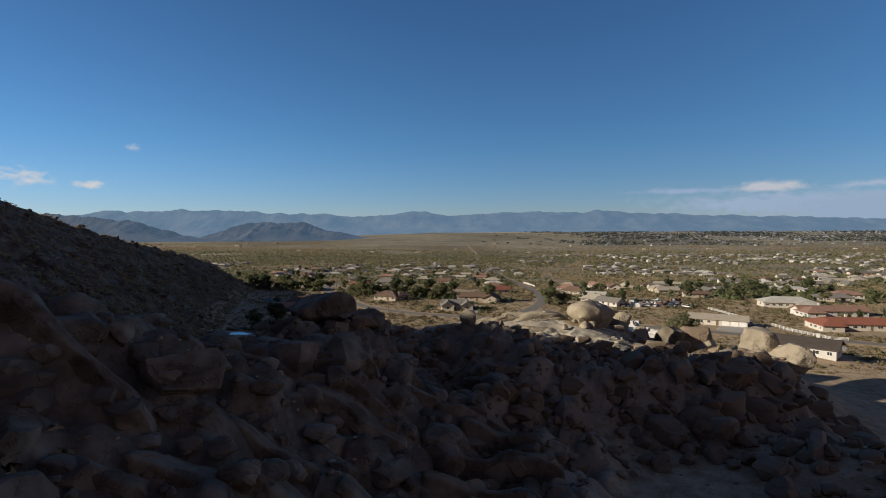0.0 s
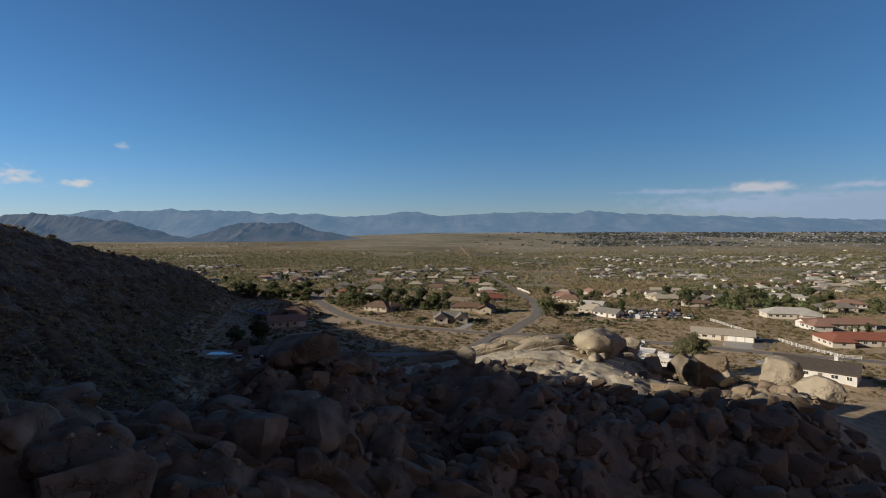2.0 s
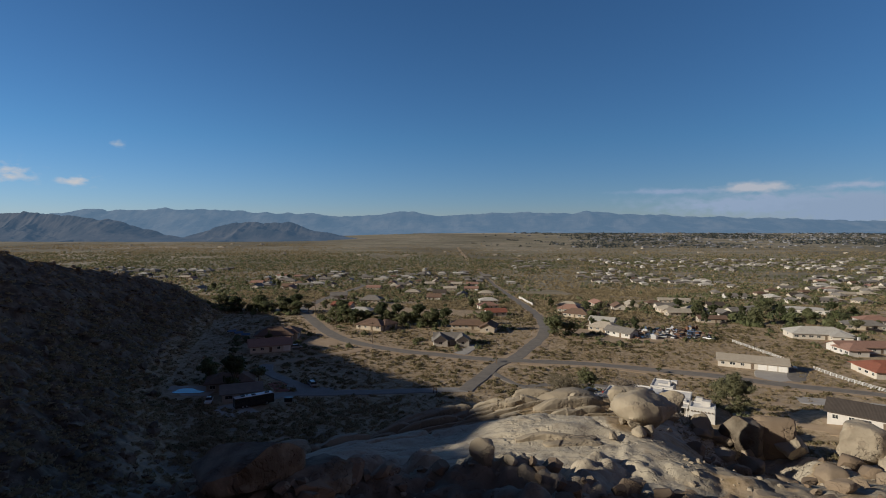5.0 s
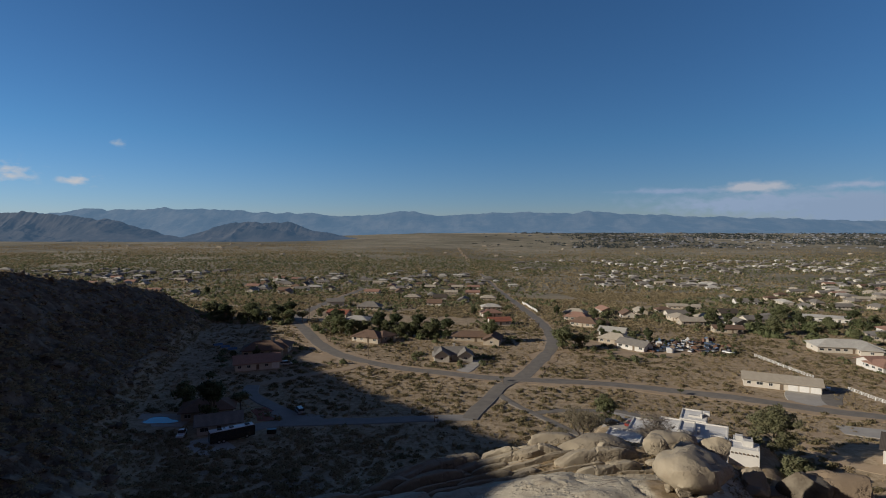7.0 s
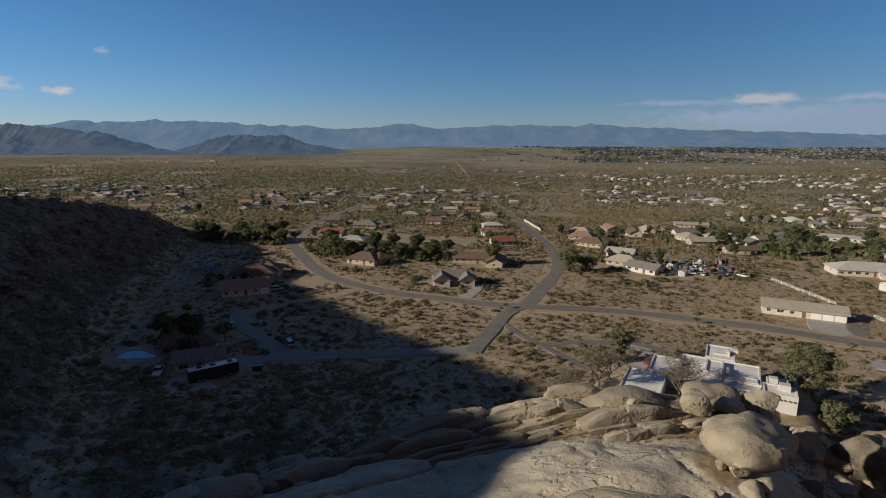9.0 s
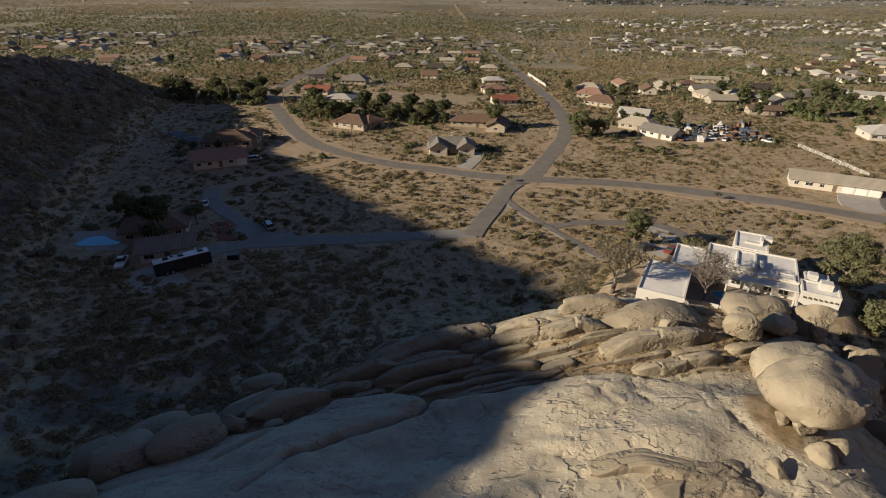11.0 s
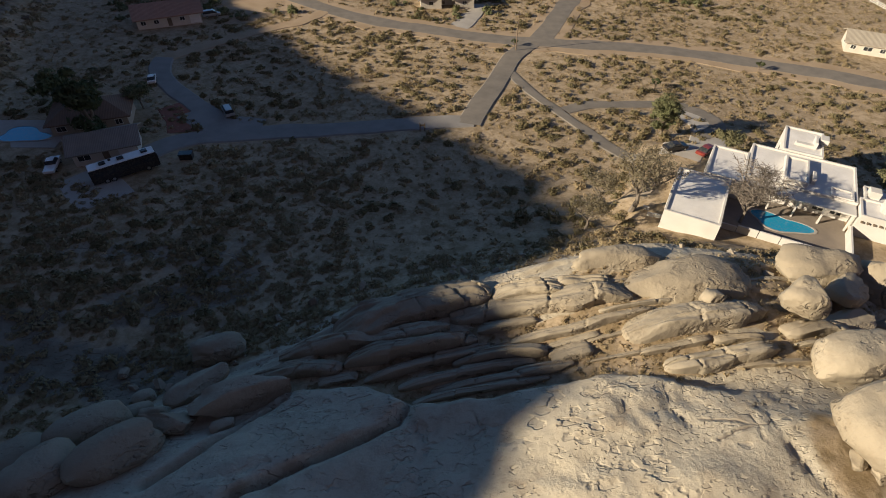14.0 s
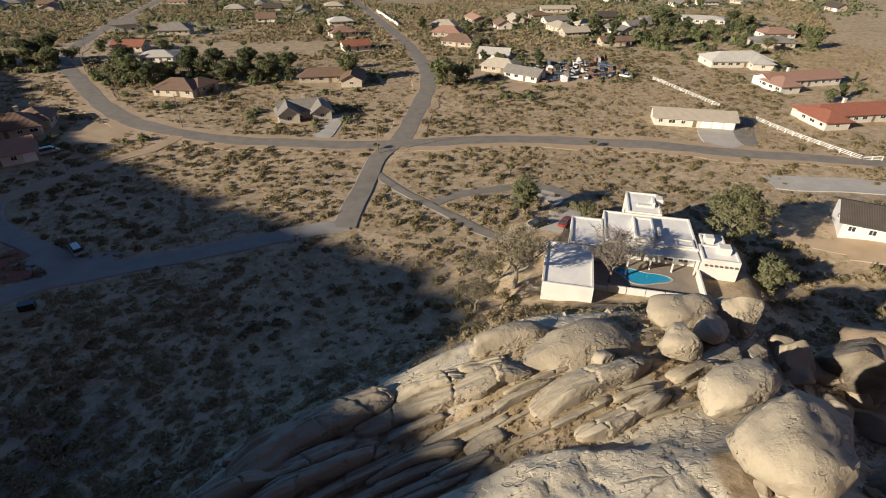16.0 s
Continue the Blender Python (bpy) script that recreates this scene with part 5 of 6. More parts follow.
# ---------------------------------------------------------------- fences, poles, yard clutter
def rail_fence(points, label, height=1.25, gap=3.0, rails=(0.5, 1.05), group="white fences"):
    line = smooth_line(points, gap)
    top = thing("fence", label, "fence", None, group)
    ends = []
    for p in line:
        z = ground_at(p.x, p.y)
        part("post", block(p.x - 0.09, p.y - 0.09, z - 0.3, p.x + 0.09, p.y + 0.09, z + height, 0.03), TRIM, top)
        ends.append((p.x, p.y, z))
    for a, b in zip(ends, ends[1:]):
        for r in rails:
            part("rail", rod((a[0], a[1], a[2] + r), (b[0], b[1], b[2] + r), 0.085, 0.085, 4), TRIM, top)


rail_fence(((144.6, 255), (146, 235), (147.5, 218)), "white rail fence along the paddock", 1.5, 3.0, (0.5, 0.95, 1.4))
rail_fence(((150.5, 203), (151.5, 182), (153, 165)), "white rail fence beside the drive", 1.5, 3.0, (0.5, 0.95, 1.4))
rail_fence(((153, 165), (158, 163)), "short return of the white fence", 1.5, 2.5, (0.5, 0.95, 1.4))
wall_run = thing("garden_wall", "white masonry wall along the street", "wall")
for i in range(8):
    y = 425 + i * 11.0
    part("wall_panel", block(69.5 + 0.03 * i, y, ground_at(70, y) - 1.5, 70.0 + 0.03 * i, y + 10.8, ground_at(70, y) + 1.7), STUCCO_WHITE, wall_run)


def pole(x, y, h=10.5):
    top = thing("utility_pole", "weathered wooden utility pole with a crossarm", "utility pole", spot(x, y, 12), "poles along the road")
    part("post", rod((0, 0, -0.5), (0, 0, h), 0.16, 0.10, 8), WOOD, top)
    part("crossarm", block(-1.2, -0.06, h - 0.9, 1.2, 0.06, h - 0.75), WOOD, top)
    for x0 in (-1.1, -0.4, 0.4, 1.1):
        part("insulator", rod((x0, 0, h - 0.75), (x0, 0, h - 0.55), 0.05, 0.04, 6), TRIM, top)


for x, y in ((-36, 236), (-60, 268), (-83, 316), (-97, 370), (74, 330), (75, 400), (74, 470), (20, 172 + 30)):
    pole(x, y)
gate = thing("gate_post", "pair of dark gate posts beside the lane", "gate", spot(-4.2, 157.4, 0))
for x in (-0.5, 0.5):
    part("post", rod((x, 0, -0.3), (x, 0, 2.0), 0.12, 0.10, 6), WOOD, gate)
part("board", block(-0.5, -0.05, 1.2, 0.5, 0.05, 1.6), WOOD, gate)

clutter = random.Random(3)
junk_cars = [make_car("old dusty car in the cluttered yard", c, k) for c, k in ((RUST, "sedan"), (BLUE, "pickup"), (SILVER, "van"))]
for i in range(27):
    set_down((junk_cars + [pickup, sedan])[i % 5], 99 + 4.6 * (i % 9) + clutter.uniform(-1, 1), 263 + 9.5 * (i // 9) + clutter.uniform(-2, 2), clutter.uniform(0, 360), out, 0.05,
             label=("rusty old car in the cluttered yard", "blue pickup in the cluttered yard", "dusty silver van in the cluttered yard", "white pickup in the cluttered yard", "pale sedan in the cluttered yard")[i % 5], group="cars of the cluttered yard")
for i in range(70):
    x, y = clutter.uniform(100, 146), clutter.uniform(262, 296)
    w, d, h = clutter.uniform(0.8, 3.5), clutter.uniform(0.8, 2.5), clutter.uniform(0.6, 2.2)
    mat, word = ((RUST, "rusty"), (WOOD, "weathered wooden"), (CONCRETE, "grey"), (WHITE_PAINT, "white"), (RUST, "rusty"), (WOOD, "weathered wooden"), (TARP, "blue tarpaulin-covered"))[i % 7]
    solid("yard_crate", shape(block(-w / 2, -d / 2, -0.2, w / 2, d / 2, h, 0.12), block(-w / 2 - 0.05, -d / 2 - 0.05, -0.2, w / 2 + 0.05, d / 2 + 0.05, 0.15), block(-w / 4, -d / 4, h, w / 4, d / 4, h + 0.3, 0.05)), mat,
          f"{word} stack of stored goods in the yard", "storage", spot(x, y, clutter.uniform(0, 180)), "clutter of the yard")
CLEAR.append((112, 270, 13))
CLEAR.append((126, 276, 13))
for i in range(3):
    tent = thing("tarp_shelter", "blue tarpaulin shelter in the shaded yard", "shelter", spot(-98 - 5 * i, 240 + 4 * i, 20 + 10 * i), "tarp shelters")
    part("cover", ([(-2, -1.5, 1.8), (2, -1.5, 1.8), (2, 1.5, 1.8), (-2, 1.5, 1.8), (-2, 0, 2.6), (2, 0, 2.6)], [(0, 1, 5, 4), (2, 3, 4, 5), (0, 4, 3), (1, 2, 5)]), TARP, tent)
    for x in (-1.9, 1.9):
        for y in (-1.4, 1.4):
            part("pole", rod((x, y, -0.3), (x, y, 1.85), 0.04, 0.04, 5), CHROME, tent)
# ---------------------------------------------------------------- rocks
def ball(levels):
    bm = bmesh.new()
    bmesh.ops.create_icosphere(bm, subdivisions=levels, radius=1.0)
    v = np.array([q.co[:] for q in bm.verts])
    f = [tuple(q.index for q in face.verts) for face in bm.faces]
    bm.free()
    return v, f


BALLS = {n: ball(n) for n in (1, 2, 3, 4)}


def rock_piece(seed, levels=3, cuts=7, square=3.0, rough=0.10, size=(1, 1, 1), undercut=0.0, near=0.42):
    """A weathered boulder about the origin: a rounded block with flats split off it, pitted and worn."""
    r = np.random.default_rng(seed)
    v, f = BALLS[levels]
    v = v / (np.abs(v) ** square).sum(1, keepdims=True) ** (1 / square)
    for _ in range(cuts):
        n = r.normal(size=3)
        n /= np.linalg.norm(n)
        over = np.clip(v @ n - r.uniform(near, near + 0.38), 0, None)
        v = v - 0.97 * over[:, None] * n
    k = seed * 3.7
    lump = fbm(v[:, 0] * 1.3 + k, v[:, 1] * 1.3 + v[:, 2] * 1.7, 3, seed) + 0.5 * fbm(v[:, 2] * 2.6 + k, v[:, 0] * 2.2 - v[:, 1], 3, seed + 3)
    v = v * (1 + rough * lump[:, None] * 1.1)
    fine = fbm(v[:, 0] * 5 + k, v[:, 1] * 5 + v[:, 2] * 6, 3, seed + 8)
    v = v * (1 + 0.05 * fine[:, None])
    seam = np.abs(vnoise(v[:, 2] * 2.1 + 0.5 * v[:, 0] + k, v[:, 1] * 0.7, seed + 12))
    v = v * (1 - 0.07 * np.clip(1 - seam / 0.07, 0, 1)[:, None])
    plate = vnoise(v[:, 0] * 1.9 + k, v[:, 1] * 1.6 + v[:, 2] * 1.4, seed + 15)
    v = v * (1 - 0.045 * sstep(0.02, 0.12, plate)[:, None])
    if undercut:
        v = v * np.stack([*[1 - undercut * sstep(0.15, -0.95, v[:, 2])] * 2, np.ones(len(v))], 1)
    return v * np.array(size), f


def boulder(x, y, size, yaw=0.0, seed=1, sunk=0.25, label="rounded tan granite boulder", tilt=0.0, levels=4, cuts=7, z=None, stone=None, square=3.0, group="boulders of the outcrop", undercut=0.0, near=0.56):
    v, f = rock_piece(seed, levels, cuts + 3, square, 0.10, (size[0] / 2, size[1] / 2, size[2] / 2), undercut, near)
    base = ground_at(x, y) if z is None else z
    return solid("boulder", ([tuple(p) for p in v], f), stone or ROCK, label, "boulder",
                 pose(x, y, base + size[2] * (0.5 - sunk), tilt, tilt * 0.6, yaw), group, smooth=40)


# the landmarks of the outcrop
boulder(35.8, 78.8, (12, 9.5, 8.2), 12, 3, 0.14, "huge balanced granite boulder undercut at its foot", 0, cuts=7, undercut=0.72, square=3.4, near=0.6)
for i, (x, y, s) in enumerate(((32.6, 75.6, (2.6, 2.0, 2.4)), (31.2, 76.6, (2.2, 1.5, 1.4)), (27.8, 71.0, (2.4, 1.8, 1.5)), (32.4, 72.4, (2.8, 2.2, 1.9)), (34.4, 73.4, (2.2, 1.8, 2.2)))):
    boulder(x, y, s, 40 * i, 170 + i, 0.15, "small broken block at the foot of the balanced boulder", levels=3, cuts=9)
boulder(38.4, 87.2, (9.6, 5.4, 4.4), 14, 5, 0.06, "long whale-backed granite boulder", cuts=0, square=2.4, near=0.74)
boulder(41.3, 100.4, (10.4, 6.4, 5.6), 10, 8, 0.38, "pale rounded boulder on the rim above the pool")
boulder(48.2, 99.3, (7.8, 6.6, 6.8), -20, 11, 0.30, "blocky pale boulder on the rim")
boulder(42.5, 96.3, (5.4, 3.8, 3.6), 30, 14, 0.05, "square-edged granite block on the rim", cuts=10)
boulder(36, 93.5, (5.4, 4.2, 4.2), 0, 17, 0.05, "cracked brown granite boulder")
boulder(41, 92.5, (7.5, 3.6, 2.4), 12, 18, 0.3, "low flat granite block on the rim")
boulder(46, 93, (4.5, 2.6, 1.8), 5, 19, 0.2, "small pale granite block on the rim")
boulder(27.0, 93.9, (2.8, 2.2, 2.5), 40, 26, 0.1, "small square granite block", cuts=9)
boulder(4.9, 52.0, (3.8, 3.2, 3.8), 20, 32, 0.08, "lone round boulder on the open slab", levels=3)
boulder(8.3, 51.2, (2.4, 1.8, 1.4), 70, 33, 0.2, "small broken boulder on the slab", levels=3)
boulder(25.2, 97.4, (15.5, 7.4, 5.0), 2, 21, 0.60, "long smooth granite hump on the rim", cuts=5, square=2.8, near=0.62)
boulder(19.6, 101.0, (10.5, 3.8, 3.6), 8, 22, 0.55, "long pale granite hump behind the rim", cuts=2, square=2.6, near=0.66)
boulder(-20.2, 87.3, (10.5, 3.6, 4.6), 20, 23, 0.34, "long shaded granite block parted from the slab", cuts=5, square=3.4, near=0.6)
boulder(-26.4, 90.0, (7.0, 2.8, 3.6), 40, 24, 0.25, "leaning shaded granite block on the western rim", cuts=6, square=3.6)
boulder(-27.0, 84.4, (8.0, 3.0, 3.6), 6, 27, 0.28, "squared shaded granite block on the western rim", cuts=6, square=3.4)
boulder(-27.3, 97.3, (6.6, 4.0, 3.8), 15, 35, 0.12, "egg-shaped boulder at the foot of the outcrop", cuts=-2, square=2.3, near=0.74)
for i, (x, y, s) in enumerate(((-35.2, 84.6, (8.2, 4.4, 4.2)), (-41, 82, (6.5, 5, 4.4)), (-32.4, 87.6, (3.4, 2.4, 2.2)), (-36, 79, (7, 5.5, 4)), (-29.6, 80.6, (8.5, 4.4, 3.8)),
                               (-43, 74, (7, 5, 4.4)), (-38, 71, (8, 5.5, 4.5)), (-33.6, 90.6, (2.6, 2.0, 1.8)), (-29.6, 86.4, (2.6, 2.0, 1.8)), (-21.2, 83.9, (2.4, 1.5, 1.4)))):
    boulder(x, y, s, 28 + 6 * math.sin(i * 2.1), 40 + i, 0.2, "shaded rounded boulder along the western rim", levels=3, cuts=0, square=2.6, near=0.64)
# darker stone on these two stands in for the shade over them
boulder(60.5, 90.5, (8.5, 8, 10), 20, 77, 0.14, "tall weathered boulder with a sunlit crown on the eastern rim", cuts=5, stone=BROWN_SHADE_ROCK)
boulder(67, 91, (12, 10, 10), -15, 78, 0.26, "massive rounded granite dome in the shade", cuts=4, stone=SLOPE_ROCK)
boulder(53.2, 93, (5.5, 4.6, 6.0), 50, 79, 0.3, "rounded boulder leaning on a taller one")
boulder(79.3, 85, (10, 8, 8.6), 10, 51, 0.02, "tall split boulder on the eastern spur", cuts=9, stone=BLOCK_ROCK)
boulder(84.5, 78.8, (10.5, 8.5, 7.4), -12, 53, 0.05, "large rounded boulder on the eastern spur", 6, stone=BLOCK_ROCK)
boulder(68, 87, (8, 6.5, 6), 30, 54, 0.25, "dark weathered boulder on the eastern spur")
for i, (x, y, s) in enumerate(((57, 92, (7, 5, 4)), (61, 89, (6, 5, 4.4)), (55, 87.5, (5, 4, 3)), (64, 93, (7, 5, 4)), (59, 85.5, (6, 4, 3.4)), (53, 95, (4, 3, 2.6)), (52, 91, (4.4, 3, 2.4)))):
    boulder(x, y, s, i * 29, 140 + i, 0.25, "layered weathered rocks on the rim", levels=3, cuts=9, stone=BLOCK_ROCK)
for i, (x, y, s) in enumerate(((52, 78, (6, 4, 4.5)), (56, 76, (5, 4, 3.5)), (61, 78, (5, 4, 4)), (66, 74, (6, 5, 4)), (72, 72, (5, 4, 3.4)), (74, 80, (7, 5, 4)),
                               (78, 74, (6, 5, 4.4)), (70, 66, (4.5, 3.5, 3)), (64, 64, (4, 3, 2.6)), (82, 66, (6, 5, 4)), (47, 82, (5, 3.6, 3)), (77, 58, (6, 5, 3.6)))):
    boulder(x, y, s, i * 37, 60 + i, 0.3 if y > 70 else 0.5, "weathered boulder among the broken eastern rocks", levels=3, cuts=9, stone=SLOPE_ROCK)
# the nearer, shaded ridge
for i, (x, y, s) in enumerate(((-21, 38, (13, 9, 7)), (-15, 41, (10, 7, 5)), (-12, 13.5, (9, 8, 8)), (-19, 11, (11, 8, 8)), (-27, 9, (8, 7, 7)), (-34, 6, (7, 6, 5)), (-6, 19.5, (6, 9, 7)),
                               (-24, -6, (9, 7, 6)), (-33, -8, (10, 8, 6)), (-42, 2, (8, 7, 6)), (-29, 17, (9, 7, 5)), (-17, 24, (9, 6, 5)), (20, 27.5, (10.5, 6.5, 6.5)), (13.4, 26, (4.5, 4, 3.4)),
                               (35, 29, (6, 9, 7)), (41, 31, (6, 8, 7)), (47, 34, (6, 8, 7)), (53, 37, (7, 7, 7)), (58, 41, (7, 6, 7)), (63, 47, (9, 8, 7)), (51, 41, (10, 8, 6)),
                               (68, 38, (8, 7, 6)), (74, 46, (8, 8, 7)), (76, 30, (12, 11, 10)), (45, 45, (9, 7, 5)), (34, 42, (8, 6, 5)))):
    boulder(x, y, s, i * 53, 90 + i, 0.7 if x > 48 else 0.55 if x < 0 and y < 26 or x > 30 else 0.35, "great shaded granite boulder of the near ridge", levels=4 if max(s) > 8 else 3, cuts=12, square=3.6, stone=BROWN_SHADE_ROCK if x < 8 else SLOPE_ROCK)

# many more, of a few shapes
KINDS = [mesh_of("boulder", *(lambda v, f: ([tuple(p) for p in v], f))(*rock_piece(200 + i, 3, 11 + i % 7, 3.2 + 0.6 * (i % 4), 0.11)), BLOCK_ROCK, 22) for i in range(14)]
# darker copies, for the ridge in shade and the brown eastern slope
DARK_KINDS = [k.copy() for k in KINDS]
for k in DARK_KINDS:
    k.materials[0] = SLOPE_ROCK


def scatter(count, box, test, sizes, sunk, label, group, strike=None, flat=(0.6, 0.9)):
    made = 0
    for _ in range(count * 40):
        if made >= count:
            break
        x, y = rng.uniform(box[0], box[1]), rng.uniform(box[2], box[3])
        if not test(x, y):
            continue
        s = sizes[0] * (sizes[1] / sizes[0]) ** (rng.random() ** 1.7)
        ob = new("boulder", (DARK_KINDS if y < 56 or x > 42 and y < 84 else KINDS)[rng.integers(len(KINDS))])
        if strike is None:
            dims, yaw = (s, s * rng.uniform(0.65, 1.0), s * rng.uniform(*flat)), rng.uniform(0, 360)
        else:
            dims, yaw = (s * rng.uniform(1.6, 2.6), s * rng.uniform(0.6, 0.9), s * rng.uniform(0.4, 0.6)), strike + rng.normal() * 6
        ob.matrix_world = pose(x, y, ground_at(x, y) + dims[2] * (0.5 - sunk), rng.normal() * 9, rng.normal() * 9, yaw) @ Matrix.Diagonal((dims[0] / 2, dims[1] / 2, dims[2] / 2, 1))
        tagged(ob, label, "boulder", group)
        made += 1


def in_rock(x, y, edge=0.0):
    return float(outside(np.array([x]), np.array([y]), OUTCROP)[0]) < edge


def on_slab(x, y):
    return float(slab(np.array([x]), np.array([y]))[0]) > 0.25


def rock_ledge(spine, wide, high, seed, stone=None, step=0.15, m=36, label="long worn ledge of cracked tan granite"):
    """A worn strip of bedrock along a line: a steep nose to the south, a long back, and cracks that part it into blocks."""
    g = np.random.default_rng(seed)
    P = np.array([(p.x, p.y) for p in smooth_line(spine, step)])
    arc = np.concatenate([[0], np.cumsum(np.hypot(*np.diff(P, axis=0).T))])
    L, n = arc[-1], len(P)
    s = 2 * arc / L - 1
    T = np.gradient(P, axis=0)
    T /= np.linalg.norm(T, axis=1, keepdims=True)
    side = np.stack([-T[:, 1], T[:, 0]], 1)
    base = land(P[:, 0], P[:, 1])
    k = min(15, n // 2 * 2 - 1)
    base = np.convolve(np.pad(base, k // 2, mode="edge"), np.ones(k) / k, "valid")
    blunt, end = np.clip(1 - np.abs(s) ** 7, 0, 1) ** 0.5, np.clip(1 - np.abs(s) ** 5, 0, 1)
    cuts = np.cumsum(g.uniform(3.5, 10, int(L / 2) + 3)) - g.uniform(0, 3)
    tall, slip, lean = g.uniform(0.86, 1.12, len(cuts) + 1), g.normal(0, 0.04, len(cuts) + 1), g.normal(0, 0.06, len(cuts) + 1)
    K, U = arc[:, None] + np.zeros((1, m)), np.linspace(-1, 1, m)[None, :] + np.zeros((n, 1))
    wob = [vnoise(K / a + seed * b, 0 * K + c, 7) for a, b, c in ((4.2, 3, 0.5), (4.8, 5, 2.5), (2.2, 1, 4.5))]
    V = wide / 2 * blunt[:, None] * (1 + 0.5 * wob[0] + 0.3 * wob[2]) * U
    along = K + g.uniform(-0.9, 0.9) * V + 0.35 * vnoise(K / 0.9 + seed, V / 0.6, seed + 1)
    which = np.searchsorted(cuts, along)
    apart = np.abs(along[:, :, None] - cuts).min(2)
    rise = np.where(U < -0.5, np.clip(1 - np.clip((-0.5 - U) / 0.5, 0, 1) ** 3.2, 0, 1) ** (1 / 2.6), 1 - 0.72 * np.clip((U + 0.5) / 1.5, 0, 1) ** 1.6)
    H = high * (0.3 + 0.7 * end[:, None]) * (1 + 0.35 * wob[1]) * tall[which]
    Z = H * rise + lean[which] * V - min(0.45, 0.28 * high) * np.exp(-(apart / 0.075) ** 2) * rise
    Z += 0.20 * high * fbm(K / 4.0 + seed, V / 0.55, 4, seed + 2) + (0.13 if wide < 2.8 else 0.06) * high * sstep(-0.06, 0.06, vnoise(K / 6 + seed, V / (0.25 * wide), seed + 4)) + (0.10 if wide < 2.8 else 0.03) * high * sstep(-0.06, 0.06, vnoise(K / 5 + seed, V / (0.17 * wide), seed + 9))
    V = V + wide * slip[which] + 0.12 * wide * fbm(K / 3.2 + seed, U * 2.5, 4, seed + 6) - 0.10 * wide * np.clip(1 - np.abs(U + 0.78) / 0.22, 0, 1) * (0.4 + 1.2 * np.abs(wob[2]))
    Z[:, 0], Z[:, -1], Z[0], Z[-1] = -1.3, -1.3, -1.3, -1.3
    Z += base[:, None] - 0.15
    X, Y = P[:, 0:1] + side[:, 0:1] * V, P[:, 1:2] + side[:, 1:2] * V
    mid = (P[:, 0].mean(), P[:, 1].mean(), base.mean())
    v = np.stack([X - mid[0], Y - mid[1], Z - mid[2]], 2).reshape(-1, 3)
    f = [(i * m + j, i * m + m + j, i * m + m + j + 1, i * m + j + 1) for i in range(n - 1) for j in range(m - 1)]
    solid("rock_ledge", (v, f), stone or ROCK, label, "ledge", pose(*mid), "ledges of the outcrop", smooth=True)


for i, (spine, wide, high) in enumerate((
        (((12.3, 98.3), (15.2, 98.2), (17.9, 97.9)), 1.7, 1.1), (((5.2, 97.6), (9.2, 97.6), (13.2, 97.0)), 2.5, 1.7),
        (((0.5, 95.6), (5.6, 95.9), (12.4, 95.4), (16.6, 96.0), (19.7, 95.1)), 3.0, 1.5), (((6.3, 91.1), (11.7, 91.5), (16.7, 92.4), (21.3, 93.3)), 1.3, 0.9), (((3.4, 93.3), (9.9, 93.5)), 1.2, 0.8),
        (((17.3, 90.4), (22.5, 91.7), (27.8, 92.6), (32.4, 93.2)), 3.1, 2.0), (((20.1, 86.4), (23.8, 87.2), (27.8, 87.8), (31.6, 88.6)), 2.3, 1.5), (((25.6, 89.5), (28.4, 89.8), (30.9, 89.9)), 1.2, 1.0),
        (((10.2, 88.5), (14.4, 89.3)), 1.8, 0.8), (((0.7, 89.5), (6.2, 89.9), (10.3, 89.6)), 1.6, 1.1), (((-1.4, 86.4), (3.3, 87.1), (8.9, 87.3), (12.5, 87.8)), 1.4, 1.0),
        (((-12.4, 95.2), (-5.4, 97.6), (0.9, 98.3), (5.4, 98.3)), 5.0, 2.8), (((-18.6, 93.8), (-13.9, 94.0), (-8.8, 93.7), (-2.7, 93.6), (0.8, 94.1)), 2.2, 1.5), (((-10.6, 90.8), (-6.1, 91.5), (-1.5, 91.7), (3.6, 92.3)), 2.3, 1.7),
        (((-20.8, 90.8), (-15.6, 91.1), (-10.4, 90.2)), 2.3, 1.3), (((-8.2, 88.3), (-3.7, 89.5), (0.7, 90.5), (5.3, 91.3)), 1.5, 1.2), (((-4.6, 86.8), (-0.4, 87.8), (5.0, 88.5), (9.1, 88.5)), 1.2, 0.9),
        (((-3.2, 85.0), (0.7, 85.7), (4.8, 86.0), (10.0, 86.5)), 1.0, 0.8), (((-13, 88.9), (-8.6, 89.2)), 1.6, 0.9), (((33, 90.6), (37, 91.6), (41, 92.2)), 2.2, 1.2), (((11.3, 71.6), (15.9, 72.3), (21, 71.2), (25.2, 71.9)), 2.4, 0.65), (((15.6, 69.2), (20.6, 69.9), (25.7, 69.3)), 2.6, 0.65))):
    rock_ledge(spine, wide, high, 700 + 13 * i)
strata = random.Random(33)
for i in range(26):
    x, y, L = strata.uniform(-14, 38), strata.uniform(80.5, 97), strata.uniform(3.5, 10)
    y += 0.16 * x
    if on_slab(x, y) or not in_rock(x, y, -2):
        continue
    a = radians(strata.uniform(6, 14))
    rock_ledge(((x, y), (x + L * math.cos(a), y + L * math.sin(a))), strata.uniform(0.5, 1.0), strata.uniform(0.4, 0.8), 2000 + 7 * i)
